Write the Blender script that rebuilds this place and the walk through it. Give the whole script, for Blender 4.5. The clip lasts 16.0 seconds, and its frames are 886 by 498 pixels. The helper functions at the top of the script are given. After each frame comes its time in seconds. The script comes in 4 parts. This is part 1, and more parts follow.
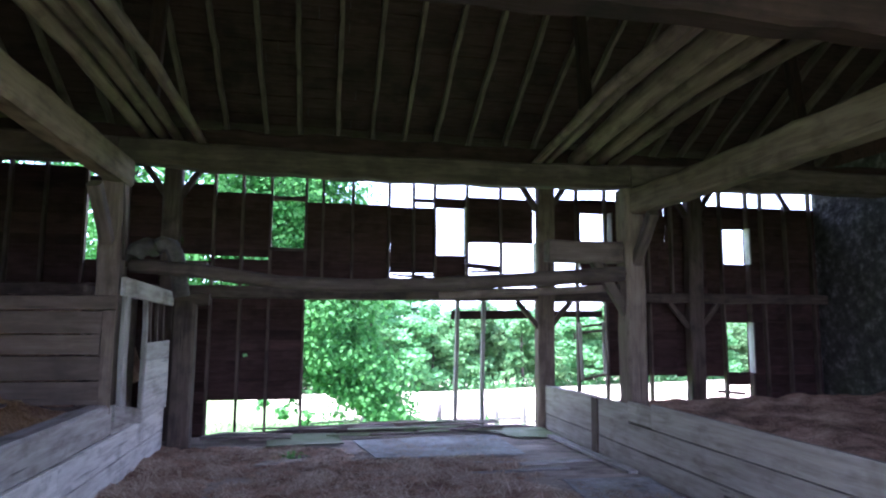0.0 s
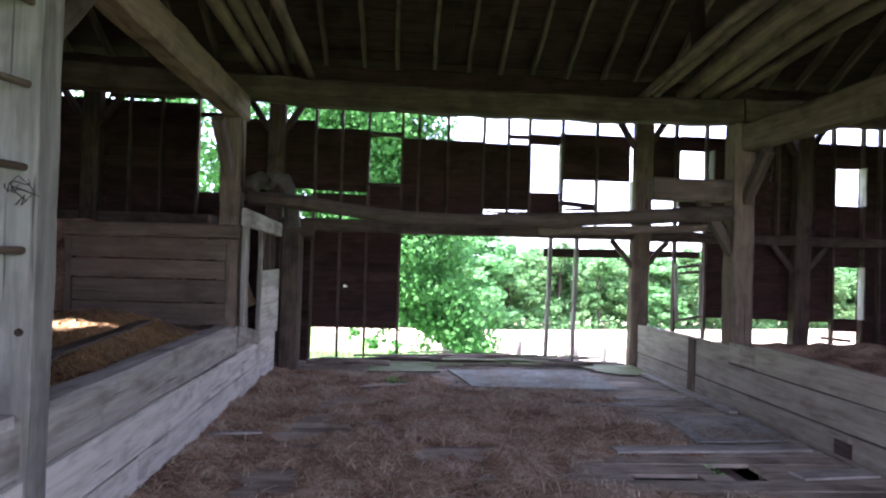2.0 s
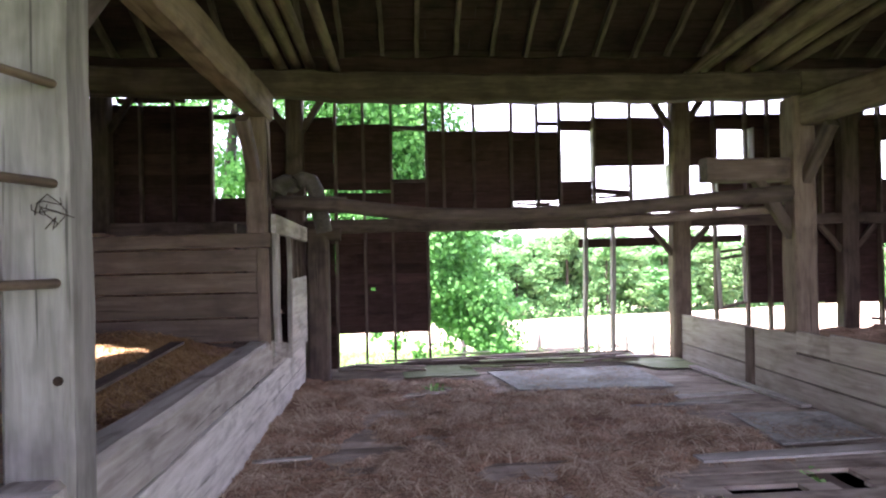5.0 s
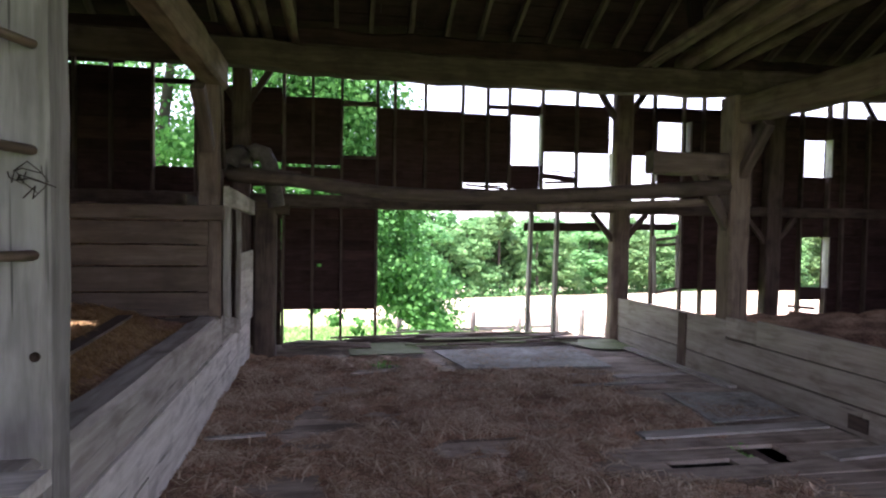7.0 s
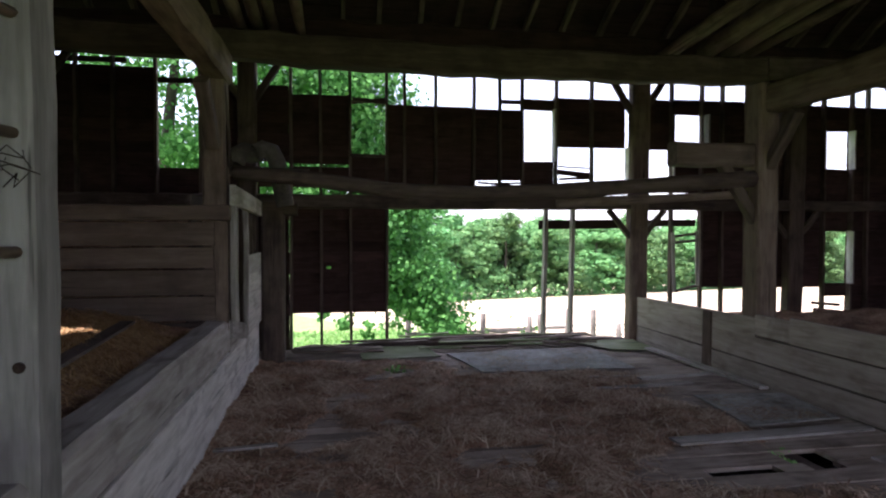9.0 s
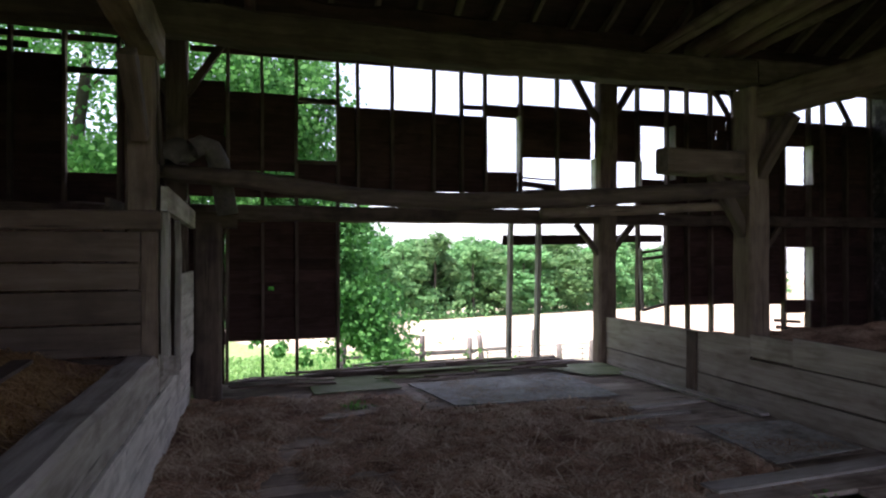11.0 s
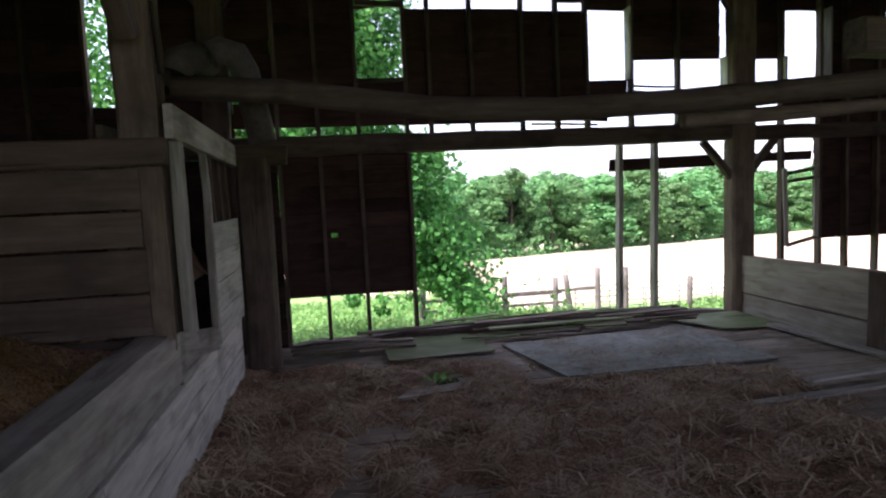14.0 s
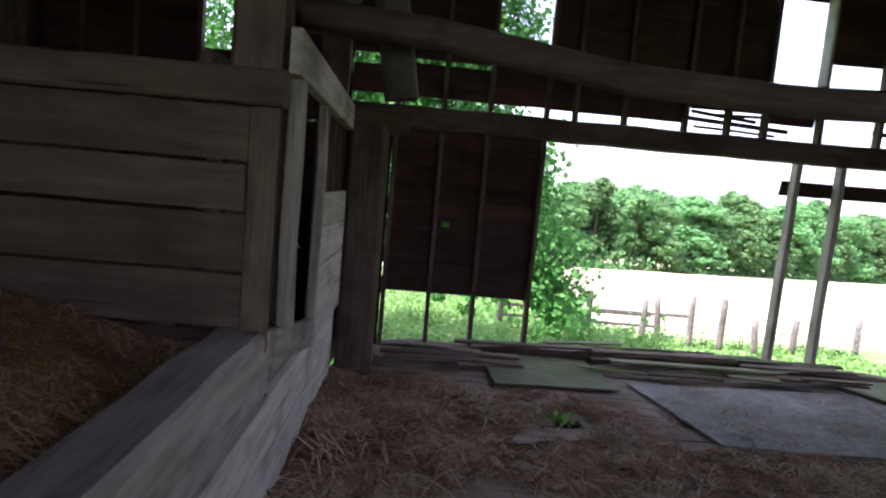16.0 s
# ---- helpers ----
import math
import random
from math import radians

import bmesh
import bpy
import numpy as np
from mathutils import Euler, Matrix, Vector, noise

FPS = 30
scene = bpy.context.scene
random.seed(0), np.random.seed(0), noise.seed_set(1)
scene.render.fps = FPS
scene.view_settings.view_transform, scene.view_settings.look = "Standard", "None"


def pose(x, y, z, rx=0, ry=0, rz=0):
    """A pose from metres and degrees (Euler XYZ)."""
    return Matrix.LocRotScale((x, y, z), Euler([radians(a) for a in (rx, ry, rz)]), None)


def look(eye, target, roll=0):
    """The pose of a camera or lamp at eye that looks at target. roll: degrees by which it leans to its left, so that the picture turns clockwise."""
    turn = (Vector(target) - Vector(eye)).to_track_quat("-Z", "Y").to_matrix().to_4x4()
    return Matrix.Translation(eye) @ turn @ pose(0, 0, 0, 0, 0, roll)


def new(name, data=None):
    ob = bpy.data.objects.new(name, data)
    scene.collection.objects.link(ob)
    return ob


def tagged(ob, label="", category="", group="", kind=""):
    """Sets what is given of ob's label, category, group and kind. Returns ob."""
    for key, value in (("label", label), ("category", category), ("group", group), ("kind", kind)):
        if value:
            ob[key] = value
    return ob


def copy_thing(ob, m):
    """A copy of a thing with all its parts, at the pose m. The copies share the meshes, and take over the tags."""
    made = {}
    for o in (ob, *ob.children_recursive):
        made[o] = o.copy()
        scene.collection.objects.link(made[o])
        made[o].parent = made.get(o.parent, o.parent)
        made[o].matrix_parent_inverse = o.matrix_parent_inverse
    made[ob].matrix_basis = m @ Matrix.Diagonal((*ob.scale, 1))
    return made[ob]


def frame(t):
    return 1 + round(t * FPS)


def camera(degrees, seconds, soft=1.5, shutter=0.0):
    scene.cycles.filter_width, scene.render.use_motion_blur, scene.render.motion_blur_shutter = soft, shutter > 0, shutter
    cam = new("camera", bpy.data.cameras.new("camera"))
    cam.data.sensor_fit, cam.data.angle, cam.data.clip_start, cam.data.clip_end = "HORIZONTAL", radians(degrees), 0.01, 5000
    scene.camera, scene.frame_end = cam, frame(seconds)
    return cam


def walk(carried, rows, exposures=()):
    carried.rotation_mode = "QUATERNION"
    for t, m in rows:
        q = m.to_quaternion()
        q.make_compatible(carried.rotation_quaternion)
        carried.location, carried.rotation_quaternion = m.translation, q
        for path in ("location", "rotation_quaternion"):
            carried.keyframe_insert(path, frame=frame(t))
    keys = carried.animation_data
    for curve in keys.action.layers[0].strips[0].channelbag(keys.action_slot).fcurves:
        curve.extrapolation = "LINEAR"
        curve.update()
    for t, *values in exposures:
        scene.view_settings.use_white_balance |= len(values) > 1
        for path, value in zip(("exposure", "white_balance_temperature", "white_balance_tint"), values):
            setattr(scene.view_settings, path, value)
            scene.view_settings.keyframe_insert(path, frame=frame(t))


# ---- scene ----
UNIT = 0.82  # path and plan are drawn in units of 0.82 m
cam = camera(70.3, 16.0, soft=2.2)
PATH = [
    (0, (0.231, 0.829, 2.043), (0.607, 2.78, 2.269), 0.3),
    (0.5, (0.094, 0.851, 2.019), (0.569, 2.781, 2.246), 1.6),
    (1, (-0.002, 0.83, 2.005), (0.39, 2.787, 2.143), 2.1),
    (1.5, (-0.089, 0.806, 1.997), (0.161, 2.79, 2.017), 0.5),
    (2, (-0.139, 0.773, 1.975), (0.007, 2.767, 2.005), 1.7),
    (2.5, (0.171, 1.069, 2.088), (0.193, 3.068, 2.146), -1.3),
    (3, (0.067, 1.23, 2.06), (0.011, 3.229, 2.086), 0.5),
    (5.5, (-0.77, 1.375, 2.058), (-0.548, 3.363, 2.056), 0.1),
    (6, (-0.873, 1.335, 2.076), (-0.539, 3.306, 2.009), 3.2),
    (6.5, (-0.854, 1.361, 2.102), (-0.454, 3.318, 2.02), 2.5),
    (7, (-0.897, 1.351, 2.093), (-0.546, 3.319, 2.028), 0.9),
    (7.5, (-0.995, 1.377, 2.078), (-0.607, 3.337, 2.011), 1.7),
    (8, (-0.942, 1.412, 2.079), (-0.601, 3.38, 1.987), -0.2),
    (10.5, (-1.176, 2.562, 1.94), (-0.845, 4.535, 1.966), 0.8),
    (11, (-1.279, 2.854, 1.949), (-0.717, 4.774, 1.959), -0.1),
    (11.5, (-1.269, 3.066, 1.934), (-0.723, 4.986, 1.817), 0.3),
    (12, (-1.159, 3.467, 1.895), (-0.652, 5.394, 1.729), 0.1),
    (12.5, (-1.124, 3.669, 1.88), (-0.695, 5.612, 1.682), 1.6),
    (13, (-1.159, 3.969, 1.876), (-0.756, 5.915, 1.652), 0.7),
    (13.5, (-1.066, 4.243, 1.854), (-0.637, 6.19, 1.696), -0.0),
    (14, (-1.048, 4.573, 1.895), (-0.724, 6.539, 1.714), -2.6),
    (14.5, (-1.178, 4.877, 1.869), (-0.762, 6.827, 1.71), 0.3),
    (15, (-1.25, 5.13, 1.892), (-0.818, 7.079, 1.769), 0.3),
    (15.5, (-1.259, 5.466, 1.882), (-0.932, 7.438, 1.799), 3.1),
    (16, (-1.441, 5.748, 1.849), (-1.346, 7.735, 1.645), 5.1),
]
EXPOSURES = [(0.0, 3.12, 5050, 31), (1.5, 3.0, 5500, 30), (3.0, 3.25, 5900, 32), (5.5, 3.5, 6150, 35), (7.0, 2.62, 6100, 31), (8.0, 2.22, 6050, 27), (10.5, 1.80, 6080, 26), (11.0, 1.75, 6080, 26), (12.0, 1.52, 6080, 25), (13.5, 1.74, 6050, 25), (14.5, 1.78, 6000, 25), (16.0, 2.08, 5950, 26)]
walk(cam, [(t, look(Vector(eye) * UNIT, Vector(target) * UNIT, roll)) for t, eye, target, roll in PATH], EXPOSURES)

# ---- world, sun, exposure ----
world = bpy.data.worlds.new("sky")
scene.world = world
world.use_nodes = True
wn = world.node_tree
sky = wn.nodes.new("ShaderNodeTexSky")
sky.sky_type = "NISHITA"
sky.sun_disc = False
sky.sun_elevation = radians(57)
sky.sun_rotation = radians(248)
sky.air_density = 1.0
sky.dust_density = 1.5
veil = wn.nodes.new("ShaderNodeMix")
veil.data_type = "RGBA"
veil.inputs[0].default_value = 0.55
veil.inputs[7].default_value = (4.3, 4.35, 4.5, 1)
wn.links.new(sky.outputs[0], veil.inputs[6])
wn.links.new(veil.outputs[2], wn.nodes["Background"].inputs[0])
wn.nodes["Background"].inputs[1].default_value = 0.15
SUN_TO = Vector((-0.50, -0.20, 0.84)).normalized()
sun = new("sun", bpy.data.lights.new("sun", "SUN"))
sun.data.energy = 4.5
sun.data.angle = radians(0.6)
sun.data.color = (1.0, 0.95, 0.87)
sun.matrix_world = look(SUN_TO * 60, (0, 0, 0))

# ---- helpers for building ----
WM = {}
rnd = random.Random(7)


def put(ob, parent=None, m=None):
    """Place ob at the world pose m, under parent."""
    m = Matrix.Scale(UNIT, 4) @ (m or Matrix())
    if parent:
        ob.parent = parent
        ob.matrix_parent_inverse = WM[parent.name].inverted()
    ob.matrix_basis = m
    WM[ob.name] = m
    return ob


def empty(name, at=(0, 0, 0), label="", category="", group="", kind=""):
    return tagged(put(new(name), None, Matrix.Translation(at)), label, category, group, kind)


def part(name, bm, material, parent=None, label="", m=None, smooth=False):
    me = bpy.data.meshes.new(name)
    bm.to_mesh(me)
    bm.free()
    me.materials.append(material)
    if smooth:
        me.polygons.foreach_set("use_smooth", [True] * len(me.polygons))
    return tagged(put(new(name, me), parent, m), label)


def from_arrays(name, verts, faces, material, parent=None, label="", smooth=False):
    me = bpy.data.meshes.new(name)
    me.from_pydata(verts, [], faces)
    me.materials.append(material)
    if smooth:
        me.polygons.foreach_set("use_smooth", [True] * len(me.polygons))
    return tagged(put(new(name, me), parent), label)


def along(p0, p1, up=(0, 0, 1)):
    """Pose at p0 whose x axis runs to p1 and whose z axis leans to up; and the length."""
    a, b = Vector(p0), Vector(p1)
    x = (b - a).normalized()
    u = Vector(up)
    y = u.cross(x).normalized()
    z = x.cross(y)
    m = Matrix((x, y, z)).transposed().to_4x4()
    m.translation = a
    return m, (b - a).length


BOARDS = {}


def board_mesh(l, w, t, material):
    """A sawn board along +x, w along z, t along y, slightly bowed and chipped at its ends."""
    key = (round(l, 2), round(w, 3), round(t, 3), material.name, rnd.randrange(3))
    if key in BOARDS:
        return BOARDS[key]
    r = random.Random(str(key))
    n = 2 if l < 1.2 else 4
    vs, fs = [], []
    bow = r.uniform(-0.004, 0.004)
    for i in range(n + 1):
        f = i / n
        x = l * f + (r.uniform(-0.008, 0.008) if i in (0, n) else 0)
        dz = bow * math.sin(math.pi * f) + r.uniform(-0.002, 0.002)
        c = min(0.004, t * 0.25)
        for y, z in ((-t / 2, -w / 2 + c), (-t / 2 + c, -w / 2), (t / 2, -w / 2), (t / 2, w / 2), (-t / 2 + c, w / 2), (-t / 2, w / 2 - c)):
            vs.append((x, y, z + dz))
    for i in range(n):
        a, b = i * 6, i * 6 + 6
        for k in range(6):
            q = (k + 1) % 6
            fs.append((a + k, a + q, b + q, b + k))
    fs.append((5, 4, 3, 2, 1, 0))
    e = n * 6
    fs.append((e, e + 1, e + 2, e + 3, e + 4, e + 5))
    me = bpy.data.meshes.new("board")
    me.from_pydata(vs, [], fs)
    me.materials.append(material)
    BOARDS[key] = me
    return me


def board(name, p0, p1, w, t, material, parent=None, up=(0, 0, 1), label="", twist=0.0):
    m, l = along(p0, p1, up)
    if twist:
        m = m @ pose(0, 0, 0, twist)
    return tagged(put(new(name, board_mesh(l, w, t, material)), parent, m), label)


def timber(name, p0, p1, w, h, material, parent=None, up=(0, 0, 1), sag=0.0, rough=0.008, label="", category="", group="", kind="", seed=0, taper=0.0):
    """A hewn timber with waney edges from p0 to p1, sagging in the middle; its grain runs along its own x axis."""
    m, l = along(p0, p1, up)
    r = random.Random(seed * 31 + int(l * 100))
    n = max(2, int(l / 0.35))
    bm = bmesh.new()
    rings = []
    for i in range(n + 1):
        f = i / n
        k = 1 - taper * f
        hw, hh, c = w / 2 * k, h / 2 * k, 0.12 * min(w, h)
        dz = -sag * 4 * f * (1 - f) + r.uniform(-rough, rough)
        dy = r.uniform(-rough, rough)
        ring = []
        for y, z in ((-hw, -hh + c), (-hw + c, -hh), (hw - c, -hh), (hw, -hh + c), (hw, hh - c), (hw - c, hh), (-hw + c, hh), (-hw, hh - c)):
            ring.append(bm.verts.new((l * f, y + dy + r.uniform(-rough, rough) * 0.5, z + dz + r.uniform(-rough, rough) * 0.5)))
        rings.append(ring)
    for a, b in zip(rings, rings[1:]):
        for k in range(8):
            bm.faces.new((a[k], b[k], b[(k + 1) % 8], a[(k + 1) % 8]))
    bm.faces.new(rings[0])
    bm.faces.new(list(reversed(rings[-1])))
    bmesh.ops.recalc_face_normals(bm, faces=bm.faces)
    return tagged(part(name, bm, material, parent, label, m), "", category, group, kind)


def pole(name, pts, radius, material, parent=None, label="", category="", group="", sides=9, seed=0, wob=0.06, tip=0.8):
    """A round pole or log through the points pts, uneven in girth."""
    r = random.Random(seed + 5)
    base = Vector(pts[0])
    bm = bmesh.new()
    dense = []
    for a, b in zip(pts, pts[1:]):
        a, b = Vector(a), Vector(b)
        k = max(1, int((b - a).length / 0.4))
        dense += [a.lerp(b, i / k) for i in range(k)]
    dense.append(Vector(pts[-1]))
    m, _ = along(dense[0], dense[-1], (0, 0, 1) if abs((dense[-1] - dense[0]).normalized().z) < 0.9 else (0, 1, 0))
    inv = m.inverted()
    dense = [inv @ p for p in dense]
    rings = []
    for i, p in enumerate(dense):
        f = i / (len(dense) - 1)
        d = (dense[min(i + 1, len(dense) - 1)] - dense[max(i - 1, 0)]).normalized()
        u = d.cross(Vector((0, 0, 1))) if abs(d.z) < 0.9 else d.cross(Vector((0, 1, 0)))
        u.normalize()
        v = d.cross(u)
        rr = radius * (1 - (1 - tip) * f) * r.uniform(1 - wob, 1 + wob)
        rings.append([bm.verts.new(p + (u * math.cos(t) + v * math.sin(t)) * rr * r.uniform(1 - wob, 1 + wob)) for t in (math.tau * k / sides for k in range(sides))])
    for a, b in zip(rings, rings[1:]):
        for k in range(sides):
            bm.faces.new((a[k], a[(k + 1) % sides], b[(k + 1) % sides], b[k]))
    bm.faces.new(rings[0])
    bm.faces.new(list(reversed(rings[-1])))
    bmesh.ops.recalc_face_normals(bm, faces=bm.faces)
    return tagged(part(name, bm, material, parent, label, m, smooth=True), "", category, group)


def box_bm(x0, x1, y0, y1, z0, z1, bevel=0.0):
    bm = bmesh.new()
    bmesh.ops.create_cube(bm, size=1.0)
    bmesh.ops.scale(bm, vec=(x1 - x0, y1 - y0, z1 - z0), verts=bm.verts)
    bmesh.ops.translate(bm, vec=((x0 + x1) / 2, (y0 + y1) / 2, (z0 + z1) / 2), verts=bm.verts)
    if bevel:
        bmesh.ops.bevel(bm, geom=bm.edges[:], offset=bevel, segments=1, affect="EDGES")
    return bm


# ---- materials ----
def nodes_of(name):
    mat = bpy.data.materials.new(name)
    mat.use_nodes = True
    nt = mat.node_tree
    return mat, nt, nt.nodes["Principled BSDF"]


def node(nt, kind, **sets):
    n = nt.nodes.new(kind)
    for key, value in sets.items():
        n.inputs[key].default_value = value
    return n


def ramp(nt, src, stops):
    n = nt.nodes.new("ShaderNodeValToRGB")
    el = n.color_ramp.elements
    while len(el) < len(stops):
        el.new(0.5)
    for e, (p, c) in zip(el, stops):
        e.position = p
        e.color = (*c, 1)
    nt.links.new(src, n.inputs[0])
    return n.outputs[0]


def mix(nt, fac, a, b, blend="MIX"):
    n = nt.nodes.new("ShaderNodeMix")
    n.data_type, n.blend_type = "RGBA", blend
    for value, k in ((fac, 0), (a, 6), (b, 7)):
        if isinstance(value, (int, float)):
            n.inputs[k].default_value = value
        elif isinstance(value, tuple):
            n.inputs[k].default_value = (*value, 1)
        else:
            nt.links.new(value, n.inputs[k])
    return n.outputs[2]


def bump(nt, bsdf, height, strength, distance=0.01):
    b = node(nt, "ShaderNodeBump", Strength=strength, Distance=distance)
    nt.links.new(height, b.inputs["Height"])
    nt.links.new(b.outputs[0], bsdf.inputs["Normal"])


def wood(name, dark, mid, light, stain=(0.05, 0.04, 0.035), stain_at=0.62, rough=0.85, grain=18.0, spread=0.25, bumpy=0.5):
    """Weathered wood: grain along the object's own x axis, blotches, cracks, and a tone of its own for every piece."""
    mat, nt, bsdf = nodes_of(name)
    tc = nt.nodes.new("ShaderNodeTexCoord")
    info = nt.nodes.new("ShaderNodeObjectInfo")
    off = nt.nodes.new("ShaderNodeVectorMath")
    off.operation = "ADD"
    sh = node(nt, "ShaderNodeMath")
    sh.operation = "MULTIPLY"
    nt.links.new(info.outputs["Random"], sh.inputs[0])
    sh.inputs[1].default_value = 53.0
    nt.links.new(tc.outputs["Object"], off.inputs[0])
    nt.links.new(sh.outputs[0], off.inputs[1])
    mp = node(nt, "ShaderNodeMapping", Scale=(1.5, grain, grain))
    nt.links.new(off.outputs[0], mp.inputs["Vector"])
    fine = node(nt, "ShaderNodeTexNoise", Scale=1.0, Detail=6.0, Roughness=0.62, Distortion=0.5)
    nt.links.new(mp.outputs[0], fine.inputs["Vector"])
    blot = node(nt, "ShaderNodeTexNoise", Scale=1.7, Detail=4.0, Roughness=0.6)
    nt.links.new(off.outputs[0], blot.inputs["Vector"])
    mp2 = node(nt, "ShaderNodeMapping", Scale=(0.8, grain * 1.3, grain * 1.3))
    nt.links.new(off.outputs[0], mp2.inputs["Vector"])
    crack = node(nt, "ShaderNodeTexNoise", Scale=1.0, Detail=2.0, Roughness=0.5)
    nt.links.new(mp2.outputs[0], crack.inputs["Vector"])
    col = ramp(nt, fine.outputs[0], [(0.22, dark), (0.5, mid), (0.8, light)])
    tone = node(nt, "ShaderNodeHueSaturation")
    vr = nt.nodes.new("ShaderNodeMapRange")
    vr.inputs[3].default_value, vr.inputs[4].default_value = 1 - spread, 1 + spread
    nt.links.new(info.outputs["Random"], vr.inputs[0])
    nt.links.new(vr.outputs[0], tone.inputs["Value"])
    nt.links.new(col, tone.inputs["Color"])
    st = ramp(nt, blot.outputs[0], [(stain_at - 0.12, (0, 0, 0)), (stain_at + 0.1, (0.75, 0.75, 0.75))])
    col = mix(nt, st, tone.outputs[0], stain)
    mp3 = node(nt, "ShaderNodeMapping", Scale=(1.6, 5.0, 5.0))
    nt.links.new(off.outputs[0], mp3.inputs["Vector"])
    spot = node(nt, "ShaderNodeTexNoise", Scale=1.3, Detail=3.0, Roughness=0.55)
    nt.links.new(mp3.outputs[0], spot.inputs["Vector"])
    col = mix(nt, ramp(nt, spot.outputs[0], [(0.32, (0.4, 0.4, 0.4)), (0.46, (0, 0, 0))]), col, stain)
    col = mix(nt, ramp(nt, spot.outputs[0], [(0.56, (0, 0, 0)), (0.72, (0.45, 0.45, 0.45))]), col, light)
    ck = ramp(nt, crack.outputs[0], [(0.69, (0, 0, 0)), (0.75, (0.8, 0.8, 0.8))])
    col = mix(nt, ck, col, tuple(c * 0.35 for c in dark))
    nt.links.new(col, bsdf.inputs["Base Color"])
    bsdf.inputs["Roughness"].default_value = rough
    bsdf.inputs["Specular IOR Level"].default_value = 0.25
    hgt = mix(nt, ck, fine.outputs[0], (0.0, 0.0, 0.0))
    bump(nt, bsdf, hgt, bumpy, 0.008)
    return mat


def mottled(name, stops, scale, rough=0.95, bump_scale=40.0, bumpy=0.6, distance=0.02, detail=8.0, island=0.0):
    """An earthy surface: two scales of noise in world metres."""
    mat, nt, bsdf = nodes_of(name)
    geo = nt.nodes.new("ShaderNodeNewGeometry")
    a = node(nt, "ShaderNodeTexNoise", Scale=scale, Detail=detail, Roughness=0.65)
    b = node(nt, "ShaderNodeTexNoise", Scale=bump_scale, Detail=4.0, Roughness=0.7)
    nt.links.new(geo.outputs["Position"], a.inputs["Vector"])
    nt.links.new(geo.outputs["Position"], b.inputs["Vector"])
    f = nt.nodes.new("ShaderNodeMath")
    f.operation = "MULTIPLY_ADD"
    f.inputs[1].default_value = 0.45
    nt.links.new(b.outputs[0], f.inputs[0])
    g = nt.nodes.new("ShaderNodeMath")
    g.operation = "MULTIPLY"
    g.inputs[1].default_value = 0.55
    nt.links.new(a.outputs[0], g.inputs[0])
    nt.links.new(g.outputs[0], f.inputs[2])
    fac = f.outputs[0]
    if island:
        k = nt.nodes.new("ShaderNodeMath")
        k.operation = "MULTIPLY_ADD"
        k.inputs[1].default_value = island
        nt.links.new(geo.outputs["Random Per Island"], k.inputs[0])
        nt.links.new(fac, k.inputs[2])
        s = nt.nodes.new("ShaderNodeMath")
        s.operation = "SUBTRACT"
        s.inputs[1].default_value = island / 2
        nt.links.new(k.outputs[0], s.inputs[0])
        fac = s.outputs[0]
    nt.links.new(ramp(nt, fac, stops), bsdf.inputs["Base Color"])
    bsdf.inputs["Roughness"].default_value = rough
    bsdf.inputs["Specular IOR Level"].default_value = 0.2
    bump(nt, bsdf, b.outputs[0], bumpy, distance)
    return mat


def leafy(name, stops, island=0.5):
    mat = mottled(name, stops, 0.6, rough=0.6, bump_scale=6.0, bumpy=0.1, island=island)
    nt = mat.node_tree
    bsdf = nt.nodes["Principled BSDF"]
    info = nt.nodes.new("ShaderNodeObjectInfo")
    tone = nt.nodes.new("ShaderNodeHueSaturation")
    for lo, hi, sock in ((0.7, 1.3, "Value"), (0.485, 0.515, "Hue")):
        vr = nt.nodes.new("ShaderNodeMapRange")
        vr.inputs[3].default_value, vr.inputs[4].default_value = lo, hi
        nt.links.new(info.outputs["Random"], vr.inputs[0])
        nt.links.new(vr.outputs[0], tone.inputs[sock])
    nt.links.new(bsdf.inputs["Base Color"].links[0].from_socket, tone.inputs["Color"])
    nt.links.new(tone.outputs[0], bsdf.inputs["Base Color"])
    tr = nt.nodes.new("ShaderNodeBsdfTranslucent")
    ms = nt.nodes.new("ShaderNodeMixShader")
    ms.inputs[0].default_value = 0.48
    nt.links.new(bsdf.inputs["Base Color"].links[0].from_socket, tr.inputs[0])
    nt.links.new(bsdf.outputs[0], ms.inputs[1])
    nt.links.new(tr.outputs[0], ms.inputs[2])
    nt.links.new(ms.outputs[0], nt.nodes["Material Output"].inputs[0])
    return mat


GREY_WOOD = wood("grey_wood", (0.20, 0.175, 0.152), (0.35, 0.315, 0.28), (0.50, 0.46, 0.42), stain=(0.10, 0.08, 0.064), stain_at=0.66)
POST_GREY = wood("post_grey_wood", (0.14, 0.13, 0.115), (0.235, 0.22, 0.20), (0.33, 0.315, 0.29), stain=(0.09, 0.08, 0.068), stain_at=0.66)
PALE_WOOD = wood("pale_wood", (0.31, 0.28, 0.245), (0.50, 0.465, 0.42), (0.64, 0.61, 0.565), stain=(0.14, 0.115, 0.095), stain_at=0.68)
EAST_WOOD = wood("beige_plank_wood", (0.21, 0.176, 0.144), (0.345, 0.297, 0.25), (0.47, 0.42, 0.36), stain=(0.14, 0.105, 0.08), stain_at=0.68)
TAN_WOOD = wood("tan_wood", (0.10, 0.070, 0.048), (0.175, 0.128, 0.090), (0.26, 0.20, 0.145), stain=(0.04, 0.028, 0.020), stain_at=0.64)
